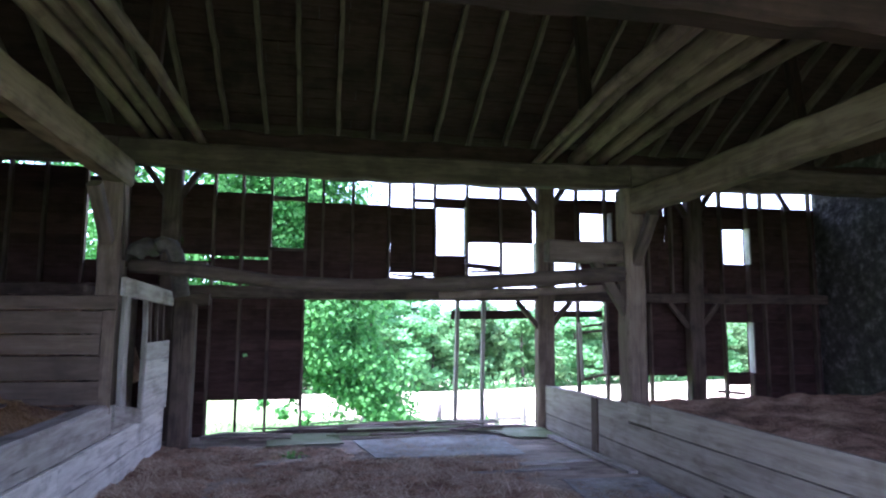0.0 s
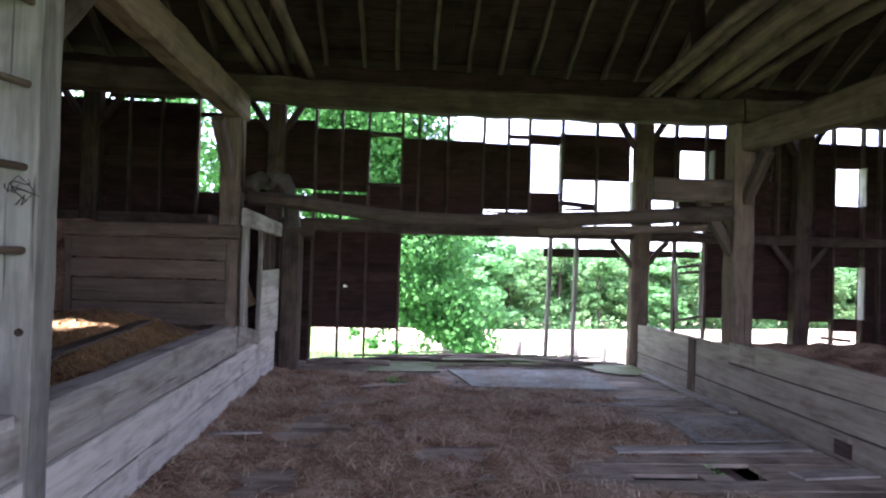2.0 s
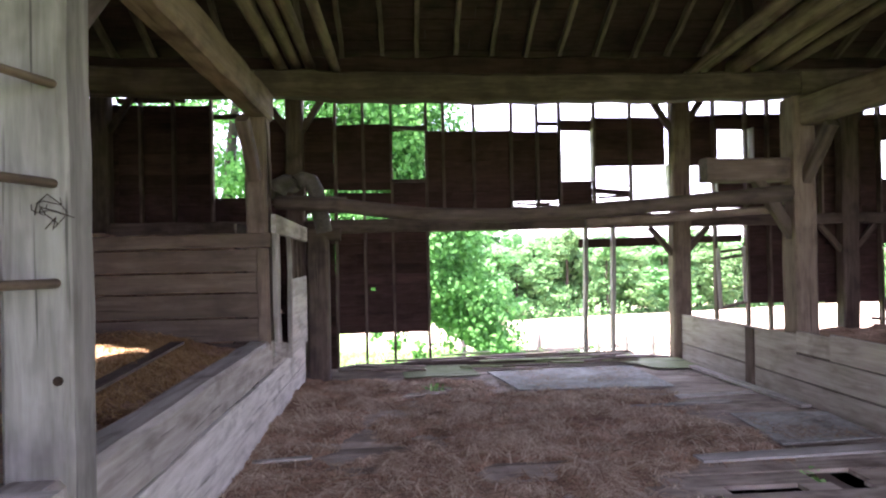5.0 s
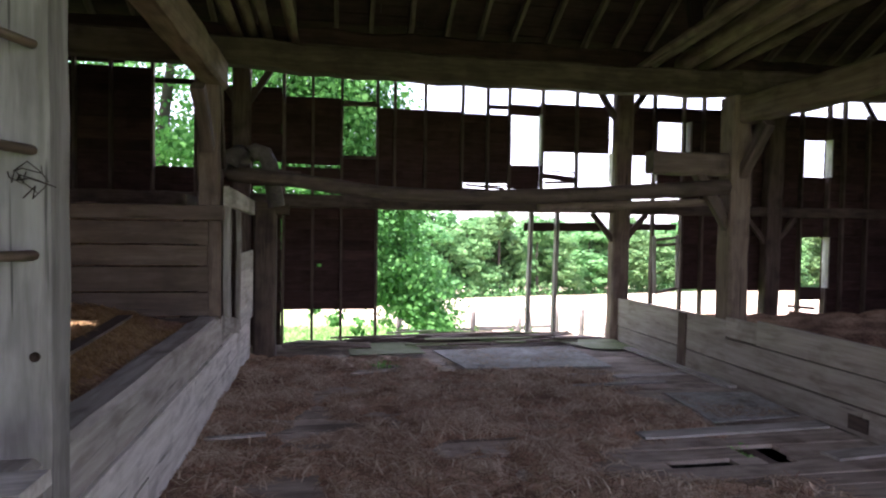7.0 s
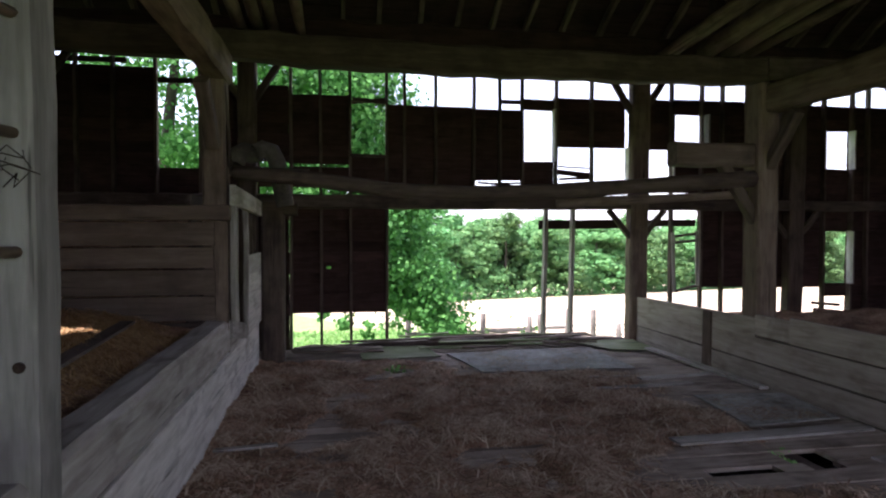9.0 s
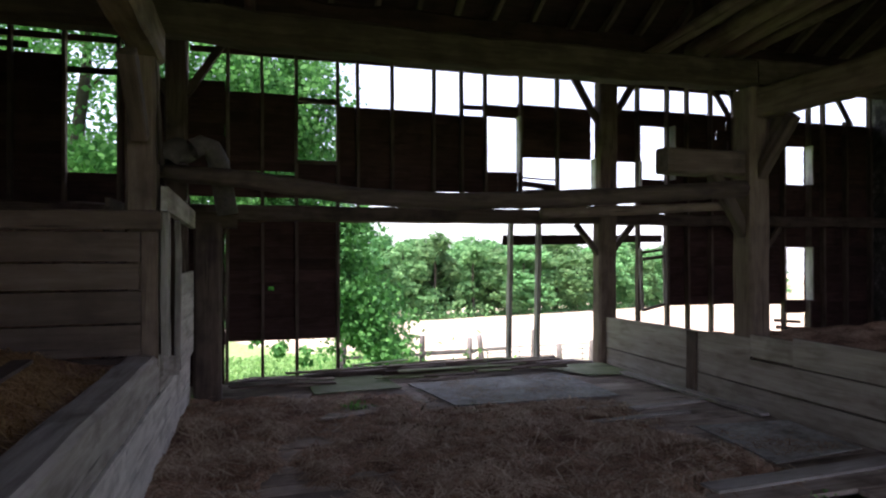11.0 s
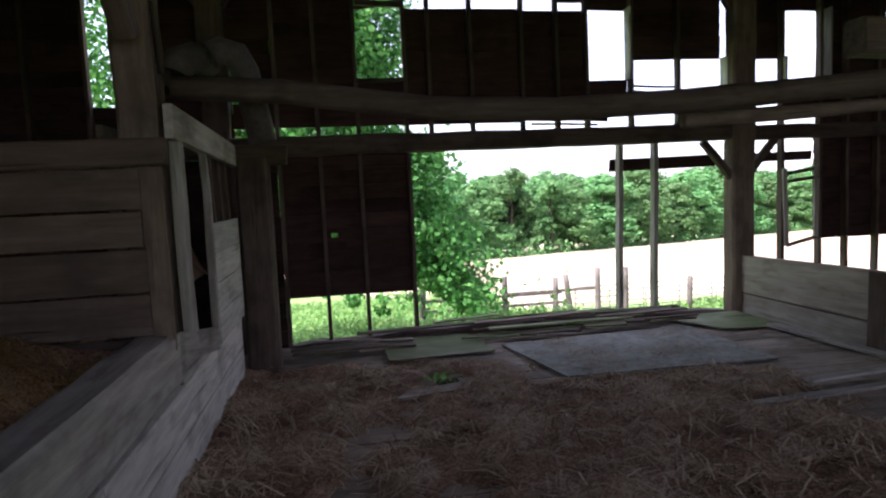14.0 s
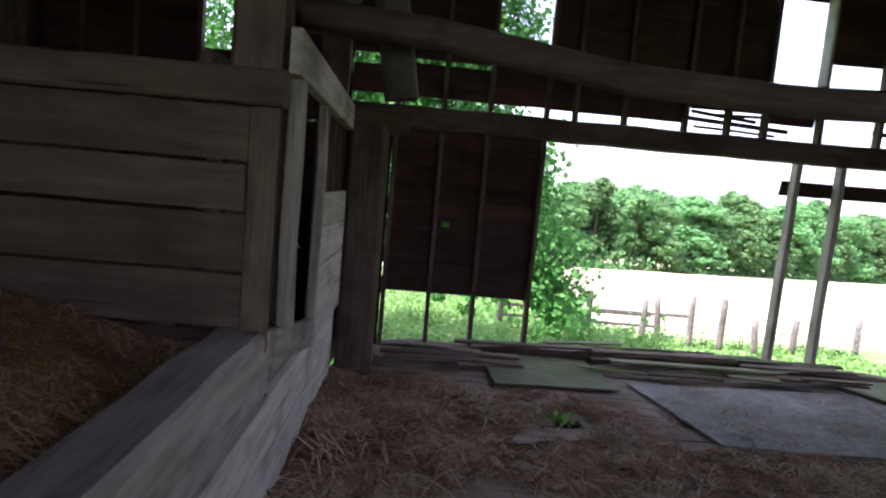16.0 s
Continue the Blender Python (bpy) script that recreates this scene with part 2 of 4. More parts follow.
DUN_WOOD = wood("dun_wood", (0.092, 0.063, 0.046), (0.155, 0.112, 0.085), (0.228, 0.172, 0.136), stain=(0.06, 0.042, 0.034), stain_at=0.62)
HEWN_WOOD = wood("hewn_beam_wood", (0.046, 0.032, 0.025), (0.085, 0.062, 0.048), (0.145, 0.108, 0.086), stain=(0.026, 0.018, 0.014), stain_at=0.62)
BROWN_WOOD = wood("brown_wood", (0.055, 0.038, 0.030), (0.105, 0.075, 0.060), (0.16, 0.12, 0.095), stain=(0.03, 0.02, 0.018), stain_at=0.62)
SIDING = wood("siding_wood", (0.032, 0.016, 0.014), (0.060, 0.030, 0.026), (0.088, 0.048, 0.040), stain=(0.015, 0.008, 0.008), stain_at=0.6, rough=0.9)
# near-black: the dimness under the roof is put into this colour
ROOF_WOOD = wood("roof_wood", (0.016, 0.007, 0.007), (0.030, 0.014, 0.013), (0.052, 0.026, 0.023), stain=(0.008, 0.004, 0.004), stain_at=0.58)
FLOOR_WOOD = wood("floor_wood", (0.20, 0.155, 0.122), (0.36, 0.29, 0.235), (0.51, 0.43, 0.36), stain=(0.11, 0.08, 0.06), stain_at=0.56)
MOSSY = wood("mossy_sheet", (0.115, 0.13, 0.065), (0.20, 0.215, 0.12), (0.29, 0.30, 0.19), stain=(0.10, 0.14, 0.045), stain_at=0.55, grain=6)
SHEET = mottled("grey_sheet", [(0.34, (0.11, 0.10, 0.088)), (0.44, (0.235, 0.225, 0.205)), (0.54, (0.335, 0.325, 0.30)), (0.68, (0.46, 0.45, 0.42))], 2.5, rough=0.9, bump_scale=18, bumpy=0.25)
HAY = mottled("hay_chaff", [(0.36, (0.10, 0.052, 0.038)), (0.45, (0.31, 0.185, 0.125)), (0.53, (0.55, 0.35, 0.24)), (0.63, (0.78, 0.57, 0.41))], 2.6, bump_scale=42, bumpy=1.0, distance=0.055)
# broad patches of darker and of lighter chaff
_hnt = HAY.node_tree
_hb = _hnt.nodes["Principled BSDF"]
_hl = _hb.inputs["Base Color"].links[0].from_socket
_hgeo = _hnt.nodes.new("ShaderNodeNewGeometry")
_hn = node(_hnt, "ShaderNodeTexNoise", Scale=0.9, Detail=5.0, Roughness=0.7)
_hnt.links.new(_hgeo.outputs["Position"], _hn.inputs["Vector"])
_hnt.links.new(mix(_hnt, 1.0, _hl, ramp(_hnt, _hn.outputs[0], [(0.36, (0.42, 0.36, 0.38)), (0.48, (0.9, 0.86, 0.84)), (0.60, (1.0, 1.0, 1.0))]), "MULTIPLY"), _hb.inputs["Base Color"])
STRAW = mottled("straw", [(0.25, (0.13, 0.076, 0.05)), (0.5, (0.27, 0.175, 0.11)), (0.75, (0.46, 0.335, 0.21))], 3.0, bump_scale=30, bumpy=0.2, island=0.6)
PALE_STRAW = mottled("pale_straw", [(0.25, (0.26, 0.165, 0.115)), (0.5, (0.46, 0.325, 0.23)), (0.75, (0.66, 0.53, 0.39))], 3.0, bump_scale=30, bumpy=0.2, island=0.6)
GOLD_STRAW = mottled("golden_straw", [(0.25, (0.26, 0.145, 0.06)), (0.5, (0.47, 0.29, 0.13)), (0.75, (0.66, 0.46, 0.25))], 3.0, bump_scale=30, bumpy=0.2, island=0.6)
# whitewash far below its own tone: the wall's dimness is painted in
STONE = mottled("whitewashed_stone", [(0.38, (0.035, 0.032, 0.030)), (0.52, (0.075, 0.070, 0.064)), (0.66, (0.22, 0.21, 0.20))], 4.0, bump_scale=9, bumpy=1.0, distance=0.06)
ROOFING = mottled("roofing", [(0.3, (0.05, 0.045, 0.045)), (0.7, (0.10, 0.09, 0.09))], 2.0)
BARK = mottled("bark", [(0.3, (0.035, 0.03, 0.024)), (0.7, (0.10, 0.085, 0.07))], 3.0, bump_scale=14, bumpy=1.0, distance=0.04)
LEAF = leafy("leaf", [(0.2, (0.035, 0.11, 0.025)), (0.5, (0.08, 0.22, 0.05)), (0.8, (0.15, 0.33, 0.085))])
# paler than the near leaves: distance haze is put into this colour
HAZY_FAR_LEAF = leafy("far_leaf", [(0.2, (0.075, 0.19, 0.070)), (0.5, (0.135, 0.29, 0.105)), (0.8, (0.215, 0.385, 0.15))])
WEED = leafy("weed_leaf", [(0.2, (0.11, 0.25, 0.06)), (0.5, (0.20, 0.38, 0.11)), (0.8, (0.32, 0.50, 0.18))])
POST_WOOD = wood("fence_wood", (0.08, 0.068, 0.058), (0.14, 0.12, 0.105), (0.20, 0.18, 0.16))
GALV, _nt, _b = nodes_of("galvanised_tube")
_b.inputs["Base Color"].default_value = (0.22, 0.225, 0.22, 1)
_b.inputs["Metallic"].default_value = 0.6
_b.inputs["Roughness"].default_value = 0.5
PIPE = mottled("dull_pipe_metal", [(0.3, (0.04, 0.032, 0.027)), (0.5, (0.08, 0.067, 0.057)), (0.7, (0.135, 0.118, 0.104))], 5.0, rough=0.7, bump_scale=25, bumpy=0.2)
DARK = mottled("rusty_dark", [(0.3, (0.015, 0.010, 0.008)), (0.7, (0.05, 0.032, 0.024))], 20.0)

GROUND, gnt, gb = nodes_of("ground_grass_and_field")
_geo = gnt.nodes.new("ShaderNodeNewGeometry")
_sep = gnt.nodes.new("ShaderNodeSeparateXYZ")
gnt.links.new(_geo.outputs["Position"], _sep.inputs[0])
_n1 = node(gnt, "ShaderNodeTexNoise", Scale=0.25, Detail=6.0, Roughness=0.65)
_n2 = node(gnt, "ShaderNodeTexNoise", Scale=3.0, Detail=6.0, Roughness=0.7)
_n3 = node(gnt, "ShaderNodeTexNoise", Scale=0.06, Detail=3.0, Roughness=0.6)
for _n in (_n1, _n2, _n3):
    gnt.links.new(_geo.outputs["Position"], _n.inputs["Vector"])
_grass = ramp(gnt, _n2.outputs[0], [(0.3, (0.10, 0.17, 0.05)), (0.5, (0.18, 0.27, 0.09)), (0.72, (0.28, 0.35, 0.15))])
_stub = ramp(gnt, _n2.outputs[0], [(0.3, (0.32, 0.25, 0.17)), (0.5, (0.43, 0.35, 0.25)), (0.72, (0.52, 0.44, 0.33))])
_stub = mix(gnt, ramp(gnt, _n3.outputs[0], [(0.5, (0, 0, 0)), (0.62, (0.5, 0.5, 0.5))]), _stub, (0.40, 0.37, 0.20))
_edge = gnt.nodes.new("ShaderNodeMath")
_edge.operation = "MULTIPLY_ADD"
_edge.inputs[1].default_value = 4.1
gnt.links.new(_n1.outputs[0], _edge.inputs[0])
_west = gnt.nodes.new("ShaderNodeMath")
_west.operation = "SUBTRACT"
_west.inputs[1].default_value = 4.1
gnt.links.new(_sep.outputs[0], _west.inputs[0])
_low = gnt.nodes.new("ShaderNodeMath")
_low.operation = "MINIMUM"
_low.inputs[1].default_value = 0.0
gnt.links.new(_west.outputs[0], _low.inputs[0])
_turn = gnt.nodes.new("ShaderNodeMath")
_turn.operation = "MULTIPLY_ADD"
_turn.inputs[1].default_value = 3.5
gnt.links.new(_low.outputs[0], _turn.inputs[0])
gnt.links.new(_sep.outputs[1], _turn.inputs[2])
gnt.links.new(_turn.outputs[0], _edge.inputs[2])
_mr = gnt.nodes.new("ShaderNodeMapRange")
_mr.inputs[1].default_value, _mr.inputs[2].default_value = 28.7, 30.3
gnt.links.new(_edge.outputs[0], _mr.inputs[0])
gnt.links.new(mix(gnt, _mr.outputs[0], _grass, _stub), gb.inputs["Base Color"])
gb.inputs["Roughness"].default_value = 0.95
gb.inputs["Specular IOR Level"].default_value = 0.1
bump(gnt, gb, _n2.outputs[0], 0.7, 0.08)

# ---- ground, one sheet to the horizon ----
def ground_z(x, y):
    if y < -1.2:
        return -0.12
    if y < -0.2:
        f = y + 1.2
        return -0.12 - 2.48 * f
    bumps = 0.05 * noise.noise(Vector((x * 0.3, y * 0.3, 0))) if y < 32 else -0.023 * (y - 32)
    return -2.6 - 0.053 * max(0.0, min(y, 300) - 9) + bumps


def steps(edges):
    out = []
    for a, b, n in edges:
        out += [a + (b - a) * i / n for i in range(n)]
    return out + [edges[-1][1]]


gx = steps([(-900, -60, 8), (-60, -20, 8), (-20, 40, 60), (40, 200, 20), (200, 900, 7)])
gy = steps([(-600, -20, 6), (-20, -1.2, 6), (-1.2, -0.2, 2), (-0.2, 45, 60), (45, 250, 30), (250, 1200, 8)])
gv = [(x, y, ground_z(x, y)) for y in gy for x in gx]
gf = [(j * len(gx) + i, j * len(gx) + i + 1, (j + 1) * len(gx) + i + 1, (j + 1) * len(gx) + i) for j in range(len(gy) - 1) for i in range(len(gx) - 1)]
tagged(from_arrays("ground", gv, gf, GROUND, smooth=True), "green weedy grass running into a pale stubble field", "ground", kind="structure")

# ---- the barn's shell ----
WEST, EAST, NORTH, SOUTH = -9.0, 10.95, 12.8, -1.2
EAVE, RIDGE_Y, SLOPE = 5.38, 6.3, 0.56
RIDGE_Z = EAVE + SLOPE * (NORTH - RIDGE_Y)


def roof_z(y):
    return RIDGE_Z - SLOPE * abs(y - RIDGE_Y)


# The north wall: studs, girt, plate, and what is left of its horizontal siding.
wall_north = empty("wall_north", (0, NORTH, 0), "open stud wall of dark weathered siding with many boards missing", "wall", kind="structure")
ROW = 0.185


def siding(x0, x1, z0, z1, wall=None, seed=1, ragged=0.0):
    """Lapped horizontal boards over x0..x1 and z0..z1."""
    r = random.Random(int(seed * 77 + x0 * 100 + z0 * 10))
    k = math.floor(z0 / ROW)
    while k * ROW < z1 - 0.03:
        a, b = max(z0, k * ROW), min(z1, (k + 1) * ROW)
        k += 1
        if b - a < 0.035:
            continue
        zc, w = (a + b) / 2, b - a + 0.018
        dx = r.uniform(-ragged, ragged)
        cut = x0 + (x1 - x0) * r.uniform(0.35, 0.65) if x1 - x0 > 2.2 else None
        spans = [(x0, x1)] if cut is None else [(x0, cut - 0.002), (cut + 0.002, x1)]
        for s0, s1 in spans:
            t = r.uniform(-0.006, 0.006)
            board("siding_board", (s0, NORTH + 0.075 + r.uniform(0, 0.006), zc + t), (s1 + dx, NORTH + 0.075 + r.uniform(0, 0.006), zc - t), w, 0.022, SIDING, wall or wall_north, twist=6)


# upper storey, from west to east
siding(WEST, -7.023, 2.427, 4.774)
siding(-7.023, -6.507, 2.427, 3.659)
siding(-7.023, -6.507, 4.246, 4.774)
siding(-6.507, -5.535, 2.427, 4.774)
siding(-5.535, -3.89, 2.427, 4.745)
siding(-3.89, -3.234, 2.427, 3.082)
siding(-3.234, -2.262, 2.427, 4.5)
siding(-2.262, -1.766, 3.229, 4.52)
siding(-1.766, -0.734, 3.209, 4.383)
siding(-2.262, -1.766, 2.798, 3.092)
siding(-1.766, -0.734, 2.798, 3.141)
siding(-0.734, -0.079, 2.798, 3.356)
siding(-0.079, 1.508, 2.789, 4.275)
siding(1.508, 2.381, 2.935, 4.236)
siding(2.381, 2.986, 2.867, 3.307)
siding(2.381, 2.986, 4.256, 4.461)
siding(2.986, 4.405, 3.591, 4.481)
siding(4.732, 5.416, 3.581, 4.52)
siding(5.416, 6.002, 4.256, 4.539)
siding(5.416, 6.002, 2.75, 3.268)
siding(6.002, 8.254, 2.505, 4.539)
siding(8.254, 8.611, 2.505, 4.52)
siding(8.611, 9.166, 2.505, 3.268)
siding(8.611, 9.166, 4.031, 4.52)
siding(9.166, EAST, 2.505, 4.52)
# lower storey
siding(WEST, -2.262, -0.116, 2.427)
siding(-2.281, -1.766, -0.116, 2.446)
siding(-1.766, -0.079, 0.608, 1.361)
siding(-1.766, -1.136, 1.341, 1.459)
siding(-1.056, -0.079, 1.341, 1.459)
siding(-1.766, -0.079, 1.439, 2.446)
siding(5.903, 7.51, 0.96, 2.505)
siding(7.51, 8.611, 0.891, 2.505)
siding(8.611, 9.166, 2.036, 2.505)
siding(8.611, 9.166, 0.725, 0.989)
siding(9.166, EAST, 0.314, 2.505)
# slats hanging loose
for x0, z0, x1, z1, w in ((1.756, 2.896, 2.897, 2.935, 0.035), (1.607, 2.75, 2.55, 2.72, 0.03), (3.095, 3.229, 3.69, 3.209, 0.03), (1.508, 2.838, 2.698, 2.779, 0.05), (1.558, 2.916, 2.302, 2.857, 0.04), (3.046, 3.131, 3.71, 3.072, 0.10), (3.095, 2.994, 3.69, 3.023, 0.05),
                          (3.69, 2.867, 4.385, 2.798, 0.05), (1.974, 4.383, 2.401, 4.383, 0.08), (-0.714, 4.285, -0.059, 4.344, 0.07), (8.452, 0.471, 9.146, 0.393, 0.07), (8.402, 0.608, 9.047, 0.549, 0.06)):
    board("loose_slat", (x0, NORTH + 0.06, z0), (x1, NORTH + 0.06, z1), w, 0.02, SIDING, wall_north)
# the dropped header board east of the studs
board("header_board", (2.718, NORTH + 0.10, 2.153), (4.335, NORTH + 0.09, 2.173), 0.17, 0.03, SIDING, wall_north, twist=14)
board("header_board", (4.682, NORTH + 0.10, 2.182), (5.873, NORTH + 0.09, 2.192), 0.13, 0.03, SIDING, wall_north, twist=10)
# studs
UP = (0, 1, 0)
for x, z0, z1 in ((-8.214, -0.116, 5.165), (-7.142, -0.116, 5.165), (-6.428, -0.116, 5.165), (-5.119, -0.116, 5.165), (-4.563, -0.116, 5.165), (-3.90, -0.116, 5.165), (-3.194, -0.116, 5.165), (-1.736, 0.001, 5.165), (-1.22, 0.001, 5.165), (-0.714, 0.001, 5.165), (-0.089, 0.001, 5.165),
                  (0.228, 2.622, 5.165), (0.784, 2.622, 5.165), (1.468, 2.622, 5.165), (1.954, 2.622, 5.165), (2.381, 2.622, 5.165), (3.016, 2.622, 5.165), (3.71, 2.622, 5.165),
                  (5.307, -0.018, 5.165), (5.922, -0.018, 5.165), (6.369, -0.018, 5.165), (6.885, -0.018, 5.165), (7.41, 2.525, 5.165), (8.581, -0.018, 5.165), (9.196, -0.018, 5.165), (9.563, -0.018, 5.165), (10.138, -0.018, 4.578), (10.783, -0.018, 5.165)):
    j = rnd.uniform(-0.015, 0.015)
    timber("stud", (x, NORTH + 0.005, z0), (x + j, NORTH + 0.005, z1), 0.11, 0.05, BROWN_WOOD, wall_north, up=(1, 0, 0), rough=0.004, seed=int(x * 50))
for x in (2.80, 3.32):
    timber("stud", (x - 0.02, NORTH - 0.02, 0.021), (x + 0.03, NORTH, 2.466), 0.13, 0.065, GREY_WOOD, wall_north, up=(1, 0, 0), rough=0.005, seed=int(x * 9))
# rails between the studs near the top
for x0, x1, z in ((WEST, -5.833, 4.97), (-5.535, -2.559, 4.989), (-5.535, -4.345, 4.833), (-4.047, -3.154, 4.539), (-2.262, 2.897, 4.989), (2.897, 4.385, 5.009), (4.732, 7.559, 4.97)):
    board("rail", (x0, NORTH + 0.05, z), (x1, NORTH + 0.05, z + 0.01), 0.05 if z > 5.1 else 0.09, 0.03, SIDING, wall_north)
board("window_head", (-0.694, NORTH - 0.02, 4.314), (-0.079, NORTH - 0.03, 4.285), 0.07, 0.06, BROWN_WOOD, wall_north)
board("window_sill", (-0.714, NORTH - 0.02, 3.346), (-0.079, NORTH - 0.02, 3.346), 0.05, 0.09, BROWN_WOOD, wall_north)
# east-side jambs only; their pale wood stands in for daylight on the reveals
for x, z0, z1 in ((2.971, 3.307, 4.256), (6.022, 3.268, 4.256), (9.186, 3.268, 4.031), (9.186, 0.989, 2.036), (4.405, 3.014, 3.591), (5.317, 3.072, 3.581)):
    timber("jamb", (x, NORTH - 0.03, z0), (x, NORTH - 0.03, z1), 0.17, 0.03, PALE_WOOD, wall_north, up=(1, 0, 0), rough=0.003, seed=int(x * 31))
# a hanging window frame in the east opening
sash = empty("window_sash", (5.526, NORTH - 0.1, 0.96), "broken empty wooden window sash hanging crooked in its opening", "window sash")
board("stile", (5.357, NORTH - 0.06, 0.882), (5.317, NORTH - 0.06, 2.016), 0.06, 0.04, GREY_WOOD, sash, up=(1, 0, 0))
board("stile", (5.833, NORTH - 0.06, 0.999), (5.813, NORTH - 0.06, 2.036), 0.06, 0.04, GREY_WOOD, sash, up=(1, 0, 0))
for za, zb in ((0.891, 0.999), (1.82, 1.869), (1.938, 1.996)):
    board("rail", (5.36, NORTH - 0.06, za), (5.86, NORTH - 0.06, zb), 0.05, 0.035, BROWN_WOOD, sash)
# girt, plate and sill
timber("girt", (WEST, NORTH - 0.12, 2.554), (4.434, NORTH - 0.12, 2.554), 0.2, 0.24, BROWN_WOOD, None, label="long dark hewn girt beam across the open wall", category="beam", seed=3, sag=0.02)
timber("girt", (4.732, NORTH - 0.12, 2.525), (EAST, NORTH - 0.12, 2.525), 0.2, 0.2, BROWN_WOOD, None, label="dark hewn girt beam in the east bay", category="beam", seed=4)
timber("wall_plate", (WEST, NORTH - 0.08, 5.263), (EAST, NORTH - 0.08, 5.263), 0.22, 0.22, BROWN_WOOD, None, label="dark hewn eave plate under the rafters", category="beam", seed=5)
timber("sill", (-1.766, NORTH - 0.03, -0.136), (4.385, NORTH - 0.03, -0.126), 0.24, 0.30, BROWN_WOOD, None, sag=-0.09, rough=0.015, label="worn mossy timber sill at the open doorway", category="beam", seed=6)
timber("sill", (4.583, NORTH, -0.048), (EAST, NORTH, -0.048), 0.2, 0.14, BROWN_WOOD, None, label="dark timber sill under the east siding", category="beam", seed=7)
for x, w, top in ((-5.724, 0.30, 5.165), (-2.42, 0.30, 5.165), (4.534, 0.34, 5.165), (7.787, 0.32, 5.165)):
    mat = DUN_WOOD if x == 4.534 else BROWN_WOOD
    timber("wall_post", (x, NORTH - 0.14, -0.116), (x + (0.05 if x > 0 else 0), NORTH - 0.14, top), 0.26, w, mat, None, up=(1, 0, 0), label="hewn post standing in the open stud wall", category="post", group="posts in the north wall", seed=int(x * 3))
    for s in (-1, 1):
        timber("brace", (x + s * 0.12, NORTH - 0.16, 4.236), (x + s * 0.72, NORTH - 0.16, 5.146), 0.1, 0.11, BROWN_WOOD, None, label="diagonal knee brace from post to plate", category="brace", group="upper knee braces", seed=int(x * 7 + s))
        if x > 0:
            timber("brace", (x + s * 0.12, NORTH - 0.16, 1.918), (x + s * 0.55, NORTH - 0.16, 2.427), 0.09, 0.10, BROWN_WOOD, None, label="short diagonal brace under the girt", category="brace", group="lower knee braces", seed=int(x * 5 + s))
for x0, z0, x1, z1 in ((10.188, 4.481, 9.722, 5.146), (7.212, 4.5, 6.716, 5.165)):
    timber("brace", (x0, NORTH - 0.1, z0), (x1, NORTH - 0.1, z1), 0.08, 0.08, BROWN_WOOD, None, label="diagonal brace between the upper studs", category="brace", group="upper knee braces", seed=int(x0 * 7))

# west and east walls, closed; unseen south wall with openings added for daylight
wall_west = part("wall_west", box_bm(WEST - 0.2, WEST, SOUTH, NORTH + 0.1, -0.1, 5.36), SIDING)
tagged(wall_west, "dark plank gable wall closing the west bay", "wall", kind="structure")
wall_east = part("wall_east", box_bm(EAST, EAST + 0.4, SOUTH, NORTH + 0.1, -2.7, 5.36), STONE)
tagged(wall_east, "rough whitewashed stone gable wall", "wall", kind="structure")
for name, x in (("gable_west", WEST - 0.15), ("gable_east", EAST + 0.05)):
    bm = bmesh.new()
    pts = [(SOUTH, 5.36), (NORTH + 0.1, 5.36), (RIDGE_Y, RIDGE_Z)]
    a = [bm.verts.new((x, y, z)) for y, z in pts]
    b = [bm.verts.new((x + 0.1, y, z)) for y, z in pts]
    bm.faces.new(a)
    bm.faces.new(list(reversed(b)))
    for k in range(3):
        bm.faces.new((a[k], b[k], b[(k + 1) % 3], a[(k + 1) % 3]))
    bmesh.ops.recalc_face_normals(bm, faces=bm.faces)
    tagged(part(name, bm, SIDING), "dark plank gable under the roof", "wall", kind="structure")
wall_south = empty("wall_south", (0, SOUTH, 0), "dark plank wall with a wide open barn doorway", "wall", kind="structure")
# doorway size and the upper gaps beside it are chosen to light the interior
DOOR_W, DOOR_E, DOOR_H = -2.0, 4.5, 4.5
SZ = EAVE + 0.05
for x0, x1 in ((WEST, DOOR_W), (DOOR_E, EAST)):
    part("panel", box_bm(x0, x1, SOUTH - 0.1, SOUTH, -0.1, 2.6), SIDING, wall_south)
    part("panel", box_bm(x0, x1, SOUTH - 0.1, SOUTH, 5.0, SZ - 0.1), SIDING, wall_south)
    part("panel", box_bm(x0, x0 + (1.1 if x0 > 0 else 3.6), SOUTH - 0.1, SOUTH, 2.6, 5.0), SIDING, wall_south)
    part("panel", box_bm(x1 - (1.1 if x0 > 0 else 2.0), x1, SOUTH - 0.1, SOUTH, 2.6, 5.0), SIDING, wall_south)
part("panel", box_bm(DOOR_W, DOOR_E, SOUTH - 0.1, SOUTH, DOOR_H, SZ - 0.1), SIDING, wall_south)
# unseen; the north pair is added to limit daylight below the floor
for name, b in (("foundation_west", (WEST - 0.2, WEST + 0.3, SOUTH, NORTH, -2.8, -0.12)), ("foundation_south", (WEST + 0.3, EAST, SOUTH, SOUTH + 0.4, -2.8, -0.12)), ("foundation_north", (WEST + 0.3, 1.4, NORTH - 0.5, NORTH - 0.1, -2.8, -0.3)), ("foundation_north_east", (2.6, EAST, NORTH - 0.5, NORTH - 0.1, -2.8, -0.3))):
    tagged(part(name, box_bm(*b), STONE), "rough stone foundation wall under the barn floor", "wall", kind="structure")

